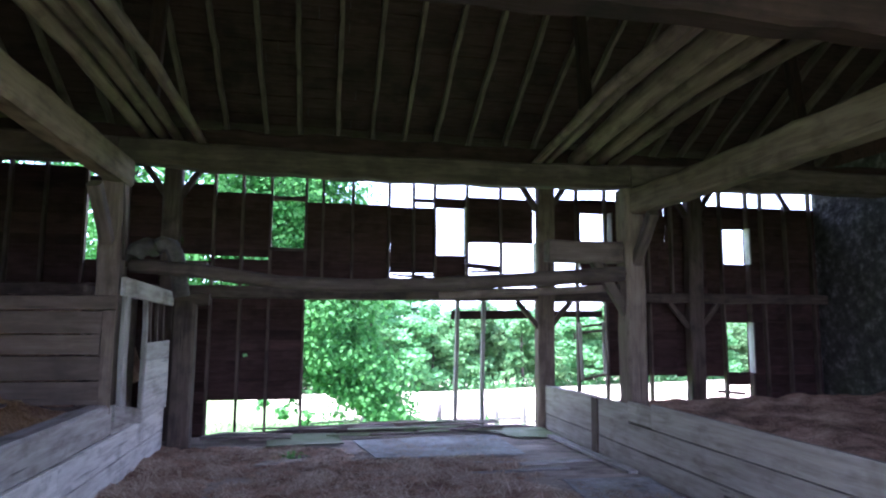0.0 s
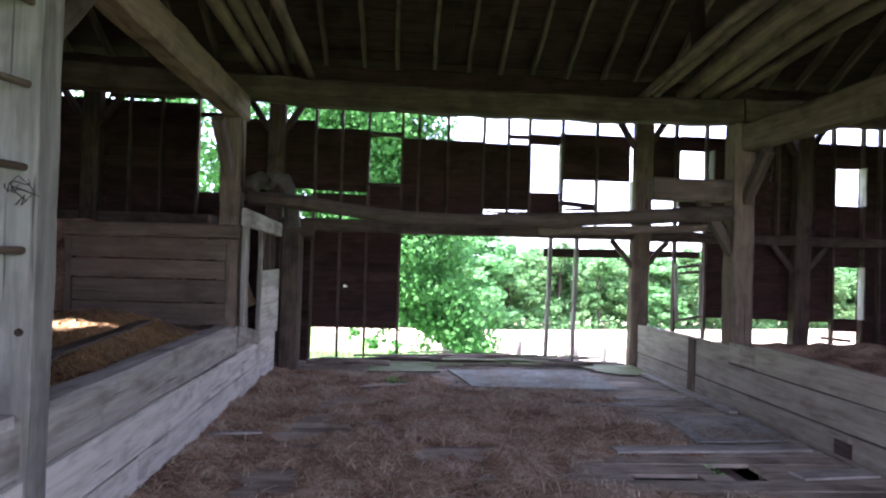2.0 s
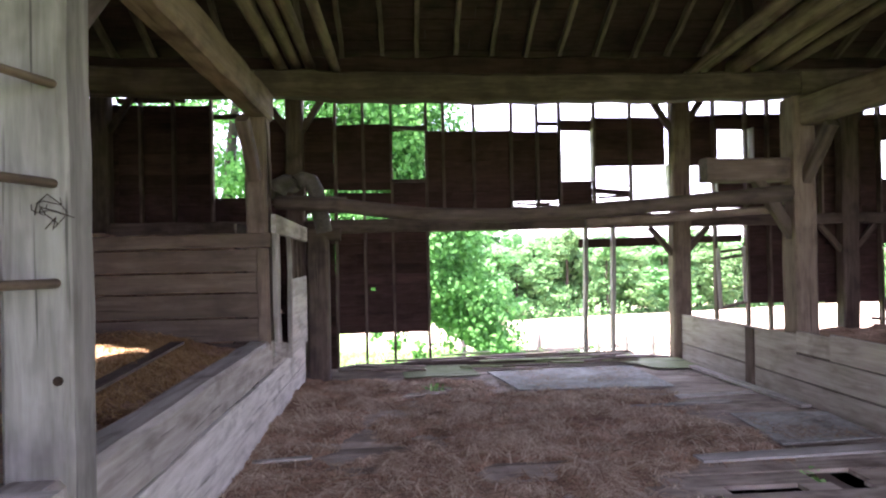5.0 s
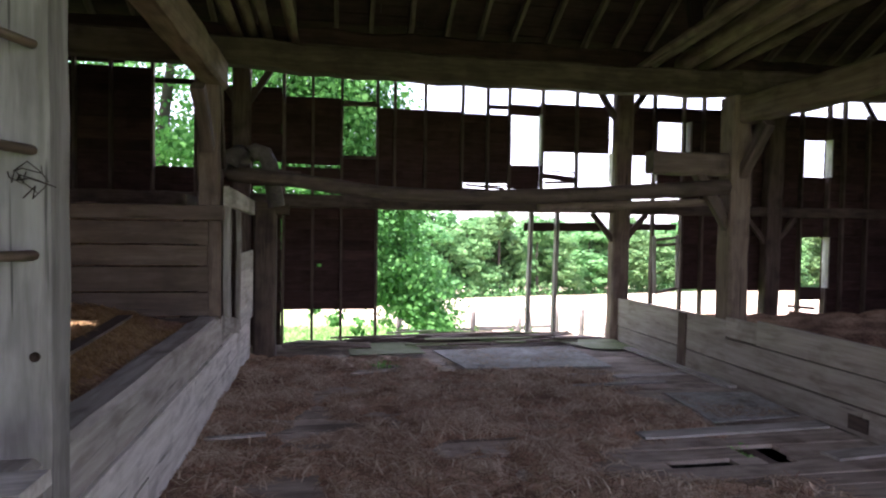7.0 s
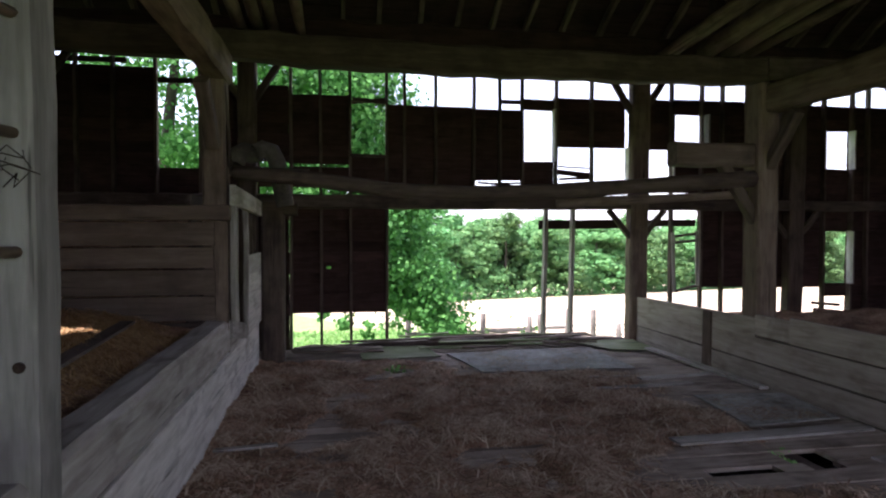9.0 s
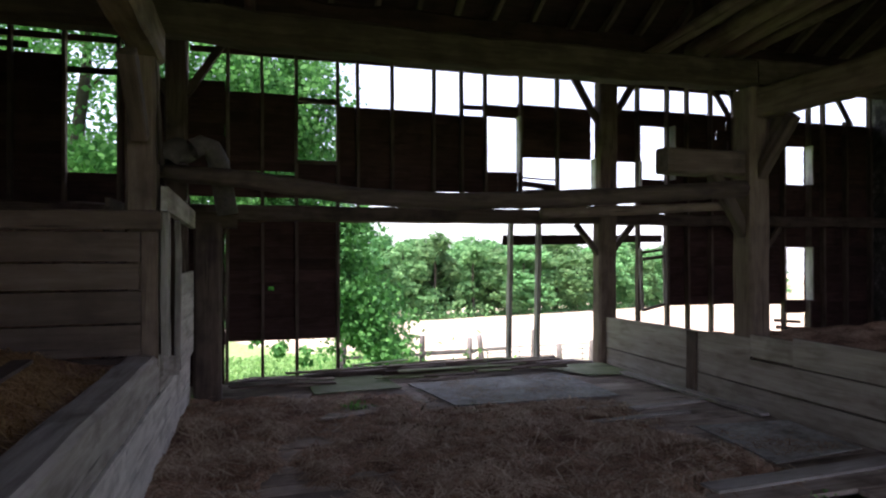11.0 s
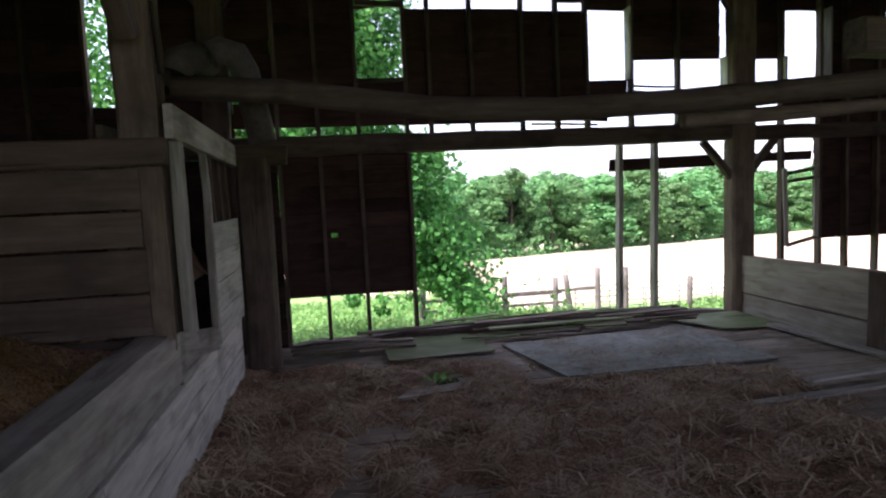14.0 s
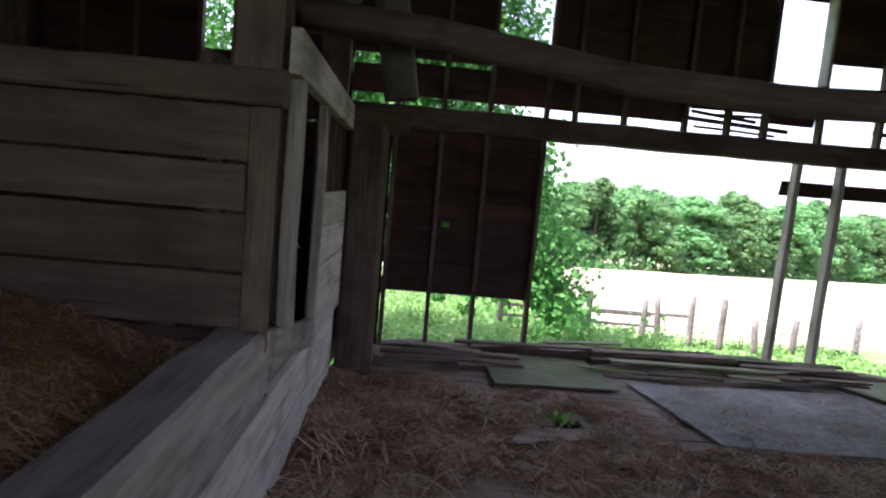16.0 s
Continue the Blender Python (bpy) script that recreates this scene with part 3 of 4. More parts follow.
# roof: sheathing boards in one mesh, roofing over it, rafters below
bm = bmesh.new()
rr = random.Random(3)
# unseen gap added in the roof to throw a sun patch on the west hay
SUN_HOLES = ((-8.2, -7.6, 5.1, 5.75),)
for side in (1, -1):
    run = (NORTH + 0.4 - RIDGE_Y) if side > 0 else (RIDGE_Y - SOUTH + 0.4)
    n = int(run / 0.2)
    for i in range(n):
        ya, yb = RIDGE_Y + side * run * i / n, RIDGE_Y + side * run * (i + 1) / n - side * 0.012
        x = WEST - 0.2
        while x < EAST + 0.3:
            x1 = min(x + rr.uniform(2.2, 4.5), EAST + 0.4)
            parts = [(x, x1)]
            for h in SUN_HOLES:
                if min(ya, yb) < h[3] and max(ya, yb) > h[2]:
                    parts = [c for p, q in parts for c in ((p, min(q, h[0])), (max(p, h[1]), q)) if c[1] - c[0] > 0.02]
            for p, q in parts:
                if q - p < 0.02:
                    continue
                d = rr.uniform(0, 0.012)
                za, zb = roof_z(ya) + 0.14 + d, roof_z(yb) + 0.14 + d
                v = [bm.verts.new(c) for c in ((p, ya, za), (q - 0.006, ya, za), (q - 0.006, yb, zb), (p, yb, zb), (p, ya, za + 0.025), (q - 0.006, ya, za + 0.025), (q - 0.006, yb, zb + 0.025), (p, yb, zb + 0.025))]
                for f in ((0, 1, 2, 3), (7, 6, 5, 4), (0, 4, 5, 1), (1, 5, 6, 2), (2, 6, 7, 3), (3, 7, 4, 0)):
                    bm.faces.new([v[k] for k in f])
            x = x1
bmesh.ops.recalc_face_normals(bm, faces=bm.faces)
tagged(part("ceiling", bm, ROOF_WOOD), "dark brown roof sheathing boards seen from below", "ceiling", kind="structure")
bm = bmesh.new()
for side in (1, -1):
    e = NORTH + 0.5 if side > 0 else SOUTH - 0.5
    cuts = sorted({RIDGE_Y, e, *(y for h in SUN_HOLES for y in h[2:] if min(RIDGE_Y, e) < y < max(RIDGE_Y, e))})
    strips = []
    for ya, yb in zip(cuts, cuts[1:]):
        spans = [(WEST - 0.4, EAST + 0.6)]
        for h in SUN_HOLES:
            if ya >= h[2] - 0.001 and yb <= h[3] + 0.001:
                spans = [c for p, q in spans for c in ((p, min(q, h[0])), (max(p, h[1]), q)) if c[1] - c[0] > 0.02]
        strips += [(p, q, ya, yb) for p, q in spans]
    for x0, x1, ya, yb in strips:
        lo = [bm.verts.new((x, y, roof_z(y) + 0.20)) for x, y in ((x0, ya), (x1, ya), (x1, yb), (x0, yb))]
        hi = [bm.verts.new((x, y, roof_z(y) + 0.23)) for x, y in ((x0, ya), (x1, ya), (x1, yb), (x0, yb))]
        bm.faces.new(lo)
        bm.faces.new(hi)
        for k in range(4):
            bm.faces.new((lo[k], lo[(k + 1) % 4], hi[(k + 1) % 4], hi[k]))
bmesh.ops.recalc_face_normals(bm, faces=bm.faces)
tagged(part("roof", bm, ROOFING), "dark roofing sheets over the barn", "roof", kind="structure")
x = WEST + 0.25
k = 0
while x < EAST:
    for side in (1, -1):
        e = NORTH + 0.2 if side > 0 else SOUTH - 0.1
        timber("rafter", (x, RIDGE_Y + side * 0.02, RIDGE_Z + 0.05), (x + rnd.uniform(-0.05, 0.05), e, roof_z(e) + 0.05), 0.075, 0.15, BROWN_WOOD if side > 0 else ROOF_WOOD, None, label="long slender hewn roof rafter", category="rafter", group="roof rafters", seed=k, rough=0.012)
        k += 1
    x += 0.655

# ---- the frame round the threshing floor ----


def frame_post(x, y, w, d, top, mat, label, seed, bottom=0.0):
    return timber("post", (x, y, bottom), (x, y, top), d, w, mat, None, up=(1, 0, 0), label=label, category="post", group="posts beside the threshing floor", seed=seed, rough=0.006)


frame_post(-2.285, 9.06, 0.25, 0.30, 4.0, DUN_WOOD, "thick hewn grey post rising from the low plank wall", 1)
ladder_post = frame_post(-2.26, 4.45, 0.32, 0.26, 4.0, POST_GREY, "thick pale weathered post with ladder rungs and a peg hole", 2)
frame_post(4.72, 9.423, 0.30, 0.35, 4.0, DUN_WOOD, "thick hewn grey post behind the low plank wall", 3)
frame_post(4.75, 4.381, 0.30, 0.32, 4.0, GREY_WOOD, "thick hewn grey post behind the low plank wall", 4)
for x, y, z, h in ((-2.25, 9.05, 3.87, 0.34), (4.78, 9.42, 3.79, 0.37)):
    timber("tie_beam", (x, SOUTH + 0.05, z), (x, y + 0.15, z), 0.26, h, TAN_WOOD, None, label="heavy hewn tie beam spanning between the posts", category="beam", group="tie beams", seed=int(x * 4), rough=0.012)
for xa, za, xb, zb, sag in ((WEST, 4.32, -2.36, 4.20, 0.0), (-2.34, 4.20, 4.66, 4.17, 0.06), (4.68, 4.17, EAST, 4.30, 0.0)):
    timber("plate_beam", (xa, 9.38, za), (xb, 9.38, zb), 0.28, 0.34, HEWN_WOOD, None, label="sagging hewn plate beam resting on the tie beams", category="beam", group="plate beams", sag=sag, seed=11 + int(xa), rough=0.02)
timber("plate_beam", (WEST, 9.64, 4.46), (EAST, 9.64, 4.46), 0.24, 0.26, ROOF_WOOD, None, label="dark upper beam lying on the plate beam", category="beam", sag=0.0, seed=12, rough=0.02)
# the near beam takes the roof's near-black colour in place of shade
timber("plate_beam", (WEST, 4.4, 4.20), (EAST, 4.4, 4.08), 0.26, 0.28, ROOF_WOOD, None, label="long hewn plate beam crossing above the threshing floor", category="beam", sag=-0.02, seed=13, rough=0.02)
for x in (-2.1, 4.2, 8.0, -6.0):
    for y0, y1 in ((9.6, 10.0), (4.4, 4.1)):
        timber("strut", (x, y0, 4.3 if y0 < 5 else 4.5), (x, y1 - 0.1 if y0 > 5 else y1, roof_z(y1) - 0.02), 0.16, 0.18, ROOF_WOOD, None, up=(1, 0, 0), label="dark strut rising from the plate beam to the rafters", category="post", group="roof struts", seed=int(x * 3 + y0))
# braces at the posts
for p, q, w in (((-2.26, 8.82, 2.95), (-2.28, 8.344, 3.55), 0.14), ((-2.13, 9.04, 2.75), (-2.20, 8.956, 3.92), 0.04), ((4.74, 9.308, 2.9), (4.75, 8.777, 3.55), 0.14), ((4.84, 9.407, 3.2), (5.22, 9.349, 3.98), 0.13),
                ((-2.25, 4.52, 3.13), (-2.25, 5.17, 3.78), 0.15), ((4.66, 9.42, 2.12), (4.1, 9.42, 2.98), 0.14)):
    timber("brace", p, q, w, w, HEWN_WOOD, None, label="diagonal knee brace at a barn post", category="brace", group="post braces", seed=int(p[1] * 9))
# swing log and loose poles
pole("log", [(-2.14, 9.34, 2.71), (-1.4, 9.34, 2.67), (-0.3, 9.36, 2.53), (0.7, 9.38, 2.50), (1.8, 9.38, 2.54), (3.0, 9.38, 2.62), (4.62, 9.38, 2.74)], 0.088, HEWN_WOOD, label="long sagging debarked log spanning between two posts", category="log", seed=3, tip=1.25)
pole("log", [(1.86, 9.521, 2.40), (3.2, 9.537, 2.46), (4.62, 9.529, 2.54)], 0.07, DUN_WOOD, label="round grey log with a sawn end", category="log", seed=4)
timber("timber_block", (3.42, 9.439, 3.05), (4.62, 9.456, 3.05), 0.24, 0.31, BROWN_WOOD, None, label="short heavy timber jutting from the post", category="beam", seed=8)
for i, (xa, xb, z, rad, end) in enumerate(((-2.05, -2.05, 4.44, 0.09, 9.5), (-1.86, -1.86, 4.46, 0.085, 9.45), (-1.68, -1.68, 4.44, 0.075, 9.6), (-1.47, -1.36, 4.40, 0.07, 9.4))):
    pole("hay_pole", [(xa, 4.4, z - 0.02), ((xa + xb) / 2 + 0.03, 6.8, z + 0.04), (xb, end, z - 0.03)], rad, TAN_WOOD, label="loose round pole laid across the plate beams", category="pole", group="loft poles", seed=20 + i)
for i, (xa, xb, z, rad, end) in enumerate(((2.97, 3.28, 4.36, 0.07, 9.6), (3.16, 3.52, 4.44, 0.075, 9.7), (3.46, 3.92, 4.44, 0.15, 9.7), (3.86, 4.25, 4.46, 0.13, 9.5), (4.25, 4.50, 4.42, 0.08, 9.6))):
    pole("hay_pole", [(xa, 4.4, z + 0.02), ((xa + xb) / 2, 6.8, z + 0.10), (xb, end, z - 0.02)], rad, TAN_WOOD, label="loose round pole laid across the plate beams", category="pole", group="loft poles", seed=40 + i)

# ---- low plank walls beside the floor ----
low_west = empty("low_wall_west", (-2.2, 5.737, 0), "low wall of wide pale weathered planks", "wall", kind="structure")
for z0, z1, ya, yb in ((0.0, 0.35, SOUTH, 5.9), (0.0, 0.36, 5.91, 11.4), (0.355, 0.70, SOUTH, 7.4), (0.365, 0.69, 7.41, 11.4)):
    mat = PALE_WOOD
    board("plank", (-2.135, ya, (z0 + z1) / 2), (-2.135, yb, (z0 + z1) / 2), z1 - z0 - 0.008, 0.045, mat, low_west)
timber("top_beam", (-2.27, SOUTH, 0.883), (-2.255, 8.9, 0.875), 0.27, 0.37, GREY_WOOD, low_west, seed=9, rough=0.006)
board("plank", (-2.115, 8.91, 0.95), (-2.105, 10.03, 0.755), 0.19, 0.045, GREY_WOOD, low_west)
board("plank", (-2.135, 8.90, 0.785), (-2.135, 10.03, 0.765), 0.18, 0.03, GREY_WOOD, low_west)
for k in range(4):
    za = 0.70 + 0.256 * k
    board("plank", (-2.085, 10.04, za + 0.128), (-2.085, 11.36, za + 0.128), 0.249, 0.03, PALE_WOOD, low_west)
# stable front beyond the post: jambs, mullions, header
timber("jamb", (-2.10, 9.13, 1.0), (-2.10, 9.13, 2.34), 0.07, 0.15, GREY_WOOD, low_west, up=(0, 1, 0))
timber("mullion", (-2.10, 10.0, 0.82), (-2.10, 10.0, 2.34), 0.06, 0.06, GREY_WOOD, low_west, up=(0, 1, 0))
for y in (10.38, 10.75, 11.12):
    timber("bar", (-2.13, y, 1.7), (-2.13, y, 2.30), 0.04, 0.06, BROWN_WOOD, low_west, up=(0, 1, 0))
board("header", (-2.085, 8.92, 2.43), (-2.085, 11.45, 2.36), 0.22, 0.06, GREY_WOOD, low_west)
part("stall_back", box_bm(-2.62, -2.58, 9.2, 11.4, 0.0, 2.45), BROWN_WOOD, low_west)
timber("stall_post", (-1.92, 11.64, 0.0), (-1.92, 11.64, 2.34), 0.28, 0.34, BROWN_WOOD, None, up=(1, 0, 0), label="broad dark post at the end of the stall front", category="post", seed=21)
timber("stall_beam", (-2.25, 11.6, 2.40), (-1.55, 11.62, 2.36), 0.2, 0.2, BROWN_WOOD, None, label="short dark timber across the stall post", category="beam", seed=22)

# plank partition across the west bay
partition = empty("partition", (-3.3, 8.82, 0), "partition of wide horizontal weathered planks under a rail", "wall", kind="structure")
for z0, z1, xa in ((0.69, 1.05, -4.12), (1.06, 1.33, -4.09), (1.34, 1.62, -4.09), (1.63, 1.86, -4.12), (1.87, 2.13, -4.12)):
    board("plank", (xa, 8.82, (z0 + z1) / 2), (-2.25 + rnd.uniform(-0.02, 0.01), 8.82, (z0 + z1) / 2), z1 - z0 - 0.006, 0.035, DUN_WOOD, partition)
board("cleat", (-2.185, 8.80, 0.95), (-2.185, 8.80, 2.13), 0.13, 0.03, DUN_WOOD, partition, up=(1, 0, 0))
timber("rail", (-4.22, 8.86, 2.22), (-2.1, 8.84, 2.23), 0.12, 0.17, DUN_WOOD, partition, seed=5, rough=0.005)
timber("stall_upright", (-4.18, 8.905, 0.6), (-4.18, 8.905, 2.15), 0.1, 0.1, BROWN_WOOD, partition, up=(1, 0, 0))
board("back_board", (-6.4, 10.426, 1.55), (-4.3, 10.426, 1.55), 1.25, 0.03, BROWN_WOOD, partition)
board("back_board", (-8.4, 12.3, 3.2), (-6.5, 12.3, 3.2), 1.2, 0.03, DUN_WOOD, partition)

low_east = empty("low_wall_east", (4.45, 5.737, 0), "low wall of wide grey weathered planks with a cleat", "wall", kind="structure")
for za, zb, w, ya, yb in ((0.155, 0.155, 0.30, SOUTH, 6.9), (0.155, 0.15, 0.29, 6.91, 12.62), (0.48, 0.48, 0.33, SOUTH, 5.9), (0.48, 0.47, 0.33, 5.91, 10.26), (0.46, 0.44, 0.29, 10.27, 12.72), (0.83, 0.81, 0.33, SOUTH, 8.55), (0.80, 0.795, 0.28, 8.56, 9.2), (0.76, 0.685, 0.27, 9.21, 12.66)):
    board("plank", (4.52, ya, za), (4.52, yb, zb), w - 0.012, 0.045, EAST_WOOD, low_east)
timber("top_beam", (4.645, SOUTH, 0.90), (4.645, 12.6, 0.71), 0.20, 0.18, GREY_WOOD, low_east, seed=19, rough=0.006)
# sheet added behind the planks to keep light out of their gaps
part("backing", box_bm(4.552, 4.572, SOUTH, 12.6, 0.0, 0.72), BROWN_WOOD, low_east)
board("patch", (4.49, 6.82, 0.14), (4.49, 7.07, 0.14), 0.15, 0.014, BROWN_WOOD, low_east)
board("cleat", (4.48, 10.28, 0.02), (4.48, 10.26, 0.85), 0.2, 0.03, DUN_WOOD, low_east, up=(0, 1, 0))

# ---- ladder rungs, pegs and the near shelf board ----
for z in (1.95, 2.40, 2.85, 3.30):
    pole("rung", [(-2.15, 4.34, z), (-2.42, 3.52, z + 0.01)], 0.022, TAN_WOOD, ladder_post, "round worn ladder rung", sides=8, seed=int(z * 10), wob=0.03)
timber("ladder_rail", (-2.47, 3.45, 1.0), (-2.47, 3.45, 3.7), 0.1, 0.12, GREY_WOOD, ladder_post, up=(1, 0, 0), seed=14)
board("shelf_board", (-2.75, 3.80, 1.11), (-1.93, 3.78, 1.14), 0.24, 0.06, PALE_WOOD, None, up=(0, 1, 0))
tagged(bpy.data.objects["shelf_board"], "pale sawn board end resting on the low wall", "board")

# solid dark disc on the post face; its colour stands for the hole's shade
peg = bmesh.new()
bmesh.ops.create_cone(peg, cap_ends=True, segments=12, radius1=0.022, radius2=0.022, depth=0.012)
part("peg_hole", peg, DARK, ladder_post, "dark disc standing for the shaded peg hole", pose(-2.15, 4.316, 1.51, 90))
wr = random.Random(17)
for k in range(7):
    bits = [(-2.22 + wr.uniform(-0.03, 0.03), 4.31, 2.26 + wr.uniform(-0.09, 0.09))]
    for _ in range(3):
        bits.append((bits[-1][0] + wr.uniform(0.0, 0.07), 4.27 + wr.uniform(-0.03, 0.03), bits[-1][2] + wr.uniform(-0.06, 0.06)))
    pole("wire", bits, 0.003, DARK, ladder_post, "rusty twisted wire", sides=5, seed=k, wob=0.02)

# ---- old sheet-metal pipes behind the log ----
def tube(name, pts, radius, material, label, category, group="", sides=16, thick=0.006, squash=1.0):
    """An open, hollow, dented pipe through pts."""
    r = random.Random(int(radius * 1000))
    bm = bmesh.new()
    skins = []
    for rad in (radius, radius - thick):
        rings = []
        for i, p in enumerate(pts):
            p = Vector(p)
            d = (Vector(pts[min(i + 1, len(pts) - 1)]) - Vector(pts[max(i - 1, 0)])).normalized()
            u = d.cross(Vector((0, 1, 0))).normalized()
            v = d.cross(u)
            rings.append([bm.verts.new(p + (u * math.cos(t) * squash + v * math.sin(t)) * rad * (1 + 0.05 * math.sin(3 * t + i))) for t in (math.tau * k / sides for k in range(sides))])
        for a, b in zip(rings, rings[1:]):
            for k in range(sides):
                bm.faces.new((a[k], a[(k + 1) % sides], b[(k + 1) % sides], b[k]))
        skins.append(rings)
    for e in (0, -1):
        for k in range(sides):
            bm.faces.new((skins[0][e][k], skins[0][e][(k + 1) % sides], skins[1][e][(k + 1) % sides], skins[1][e][k]))
    bmesh.ops.recalc_face_normals(bm, faces=bm.faces)
    return tagged(part(name, bm, material, smooth=True), label, category, group)


tube("metal_pipe", [(-1.92, 9.619, 2.98), (-1.84, 9.651, 3.03), (-1.74, 9.667, 3.0), (-1.68, 9.675, 2.88), (-1.63, 9.683, 2.62), (-1.58, 9.691, 2.34)], 0.105, PIPE, "bent dull sheet-metal pipe leaning behind the log", "pipe", "old pipes")
tube("metal_pipe", [(-2.16, 9.472, 2.80), (-2.12, 9.554, 2.93), (-2.05, 9.731, 3.0), (-2.0, 9.929, 3.0)], 0.12, PIPE, "short dented sheet-metal pipe elbow beside the post", "pipe", "old pipes")
timber("pipe_rest", (-2.5, 9.811, 2.78), (-1.3, 9.827, 2.76), 0.14, 0.12, BROWN_WOOD, None, label="dark timber on which the old pipes lean", category="beam", seed=31)

# ---- the floor: planks over joists, with holes ----
floor = empty("floor", (1, 6, 0), "worn grey plank barn floor with broken holes", "floor", kind="structure")
holes = ((2.14, 2.74, 6.40, 6.58), (3.02, 3.42, 6.41, 6.86), (-0.22, 0.10, 10.56, 10.76))
y = SOUTH
while y < NORTH - 0.1:
    w = rnd.uniform(0.2, 0.27)
    y1 = min(y + w, NORTH - 0.1)
    for e in (6.40, 6.58, 6.86, 10.56, 10.76):
        if y + 0.02 < e < y1 + 0.08:
            y1 = e
            break
    spans = [(-2.14, rnd.uniform(0.2, 2.2)), (0, 4.48)]
    spans[1] = (spans[0][1] + 0.006, 4.495)
    for a, b in spans:
        cuts = [(a, b)]
        for h in holes:
            if y < h[3] and y1 > h[2]:
                nxt = []
                for p, q in cuts:
                    if h[1] <= p or h[0] >= q:
                        nxt.append((p, q))
                    else:
                        nxt += [(p, h[0] + rnd.uniform(-0.05, 0.05)), (h[1] + rnd.uniform(-0.05, 0.05), q)]
                cuts = nxt
        for p, q in cuts:
            if q - p > 0.05:
                board("plank", (p, (y + y1) / 2, -0.02 + rnd.uniform(-0.004, 0.006)), (q, (y + y1) / 2, -0.02 + rnd.uniform(-0.004, 0.006)), y1 - y - 0.006, 0.04, FLOOR_WOOD, floor, up=(0, 1, 0))
    y = y1
for x in (-1.9, -0.9, 0.25, 1.3, 3.2, 4.2):
    timber("joist", (x, SOUTH + 0.4, -0.16), (x, NORTH - 0.1, -0.16), 0.16, 0.22, BROWN_WOOD, floor, seed=int(x * 8))
bay_w = tagged(part("floor_west_bay", box_bm(WEST, -2.2, SOUTH, NORTH, -0.12, -0.02), FLOOR_WOOD), "plank floor under the west bay", "floor", kind="structure")
bay_e = tagged(part("floor_east_bay", box_bm(4.46, EAST, SOUTH, NORTH, -0.12, -0.02), FLOOR_WOOD), "plank floor under the east bay", "floor", kind="structure")


def sheet_of(name, x0, x1, y0, y1, step, height, material, label, category):
    nx, ny = int((x1 - x0) / step) + 1, int((y1 - y0) / step) + 1
    vs = [(x0 + (x1 - x0) * i / (nx - 1), y0 + (y1 - y0) * j / (ny - 1)) for j in range(ny) for i in range(nx)]
    vs = [(x, y, height(x, y)) for x, y in vs]
    fs = [(j * nx + i, j * nx + i + 1, (j + 1) * nx + i + 1, (j + 1) * nx + i) for j in range(ny - 1) for i in range(nx - 1)]
    fs = [f for f in fs if max(vs[k][2] for k in f) > -0.045]
    return tagged(from_arrays(name, vs, fs, material, smooth=True), label, category, kind="stuff")


def n2(x, y, s, o=0.0):
    return noise.noise(Vector((x * s + o, y * s - o, o)))


def smooth01(a, b, v):
    t = max(0.0, min(1.0, (v - a) / (b - a)))
    return t * t * (3 - 2 * t)


def litter_z(x, y):
    """Chaff over the planks: thick in the middle, thin by the doorway, the holes and the east side."""
    h = 0.035 + 0.03 * n2(x, y, 0.9, 3) + 0.034 * n2(x, y, 3.2, 9) + 0.044 * n2(x, y, 7.5, 4) + 0.018 * n2(x, y, 15, 2)
    h -= 0.10 * smooth01(2.6, 3.6, x + 0.5 * n2(x, y, 1.2, 1)) * smooth01(4.0, 5.0, y)
    h -= 0.10 * smooth01(11.3, 12.1, y + 0.5 * n2(x, y, 1.3, 6))
    h -= 0.12 * smooth01(1.0, 0.0, math.hypot((x - 2.75) / 1.3, (y - 6.6) / 0.6) - 0.35)
    h -= 0.16 * smooth01(1.0, 0.2, math.hypot((x + 0.06) / 0.30, (y - 10.64) / 0.26) - 0.25)
    h -= 0.045 * smooth01(0.15, 0.5, n2(x, y, 0.8, 12)) * smooth01(1.6, 0.4, abs(x + 0.9))
    for bx, by, sx, sy in ((-1.1, 7.95, 0.6, 0.7), (-0.85, 9.3, 0.5, 0.4), (-1.35, 6.4, 0.45, 0.5), (0.5, 7.1, 0.5, 0.35)):
        h -= 0.09 * smooth01(1.0, 0.35, math.hypot((x - bx) / sx, (y - by) / sy) + 0.9 * n2(x, y, 2.4, 33) + 0.7 * n2(x * 0.5, y, 7, 35))
    h -= 0.06 * smooth01(0.3, 1.0, x) * smooth01(3.7, 3.3, x) * smooth01(10.15, 10.45, y)
    h += 0.05 * smooth01(-1.75, -2.12, x)
    return max(h, -0.05)


sheet_of("hay_litter", -2.13, 4.48, SOUTH, 12.6, 0.042, litter_z, HAY, "brown trampled hay chaff covering the plank floor", "hay")


def west_hay_z(x, y):
    far = smooth01(8.7, 10.8, y)
    h = 1.07 + 0.16 * smooth01(-2.5, -4.5, x) + 0.10 * n2(x, y, 0.8, 2) + 0.05 * n2(x, y, 2.6, 7) + 0.02 * n2(x, y, 9, 5)
    h -= 0.08 * smooth01(-3.1, -2.4, x)
    h -= 0.3 * math.exp(-((x + 2.65) ** 2 / 0.05 + (y - 8.5) ** 2 / 0.03))
    return h + far * (1.06 + 0.25 * n2(x, y, 1.1, 15)) * smooth01(-2.6, -3.2, x)


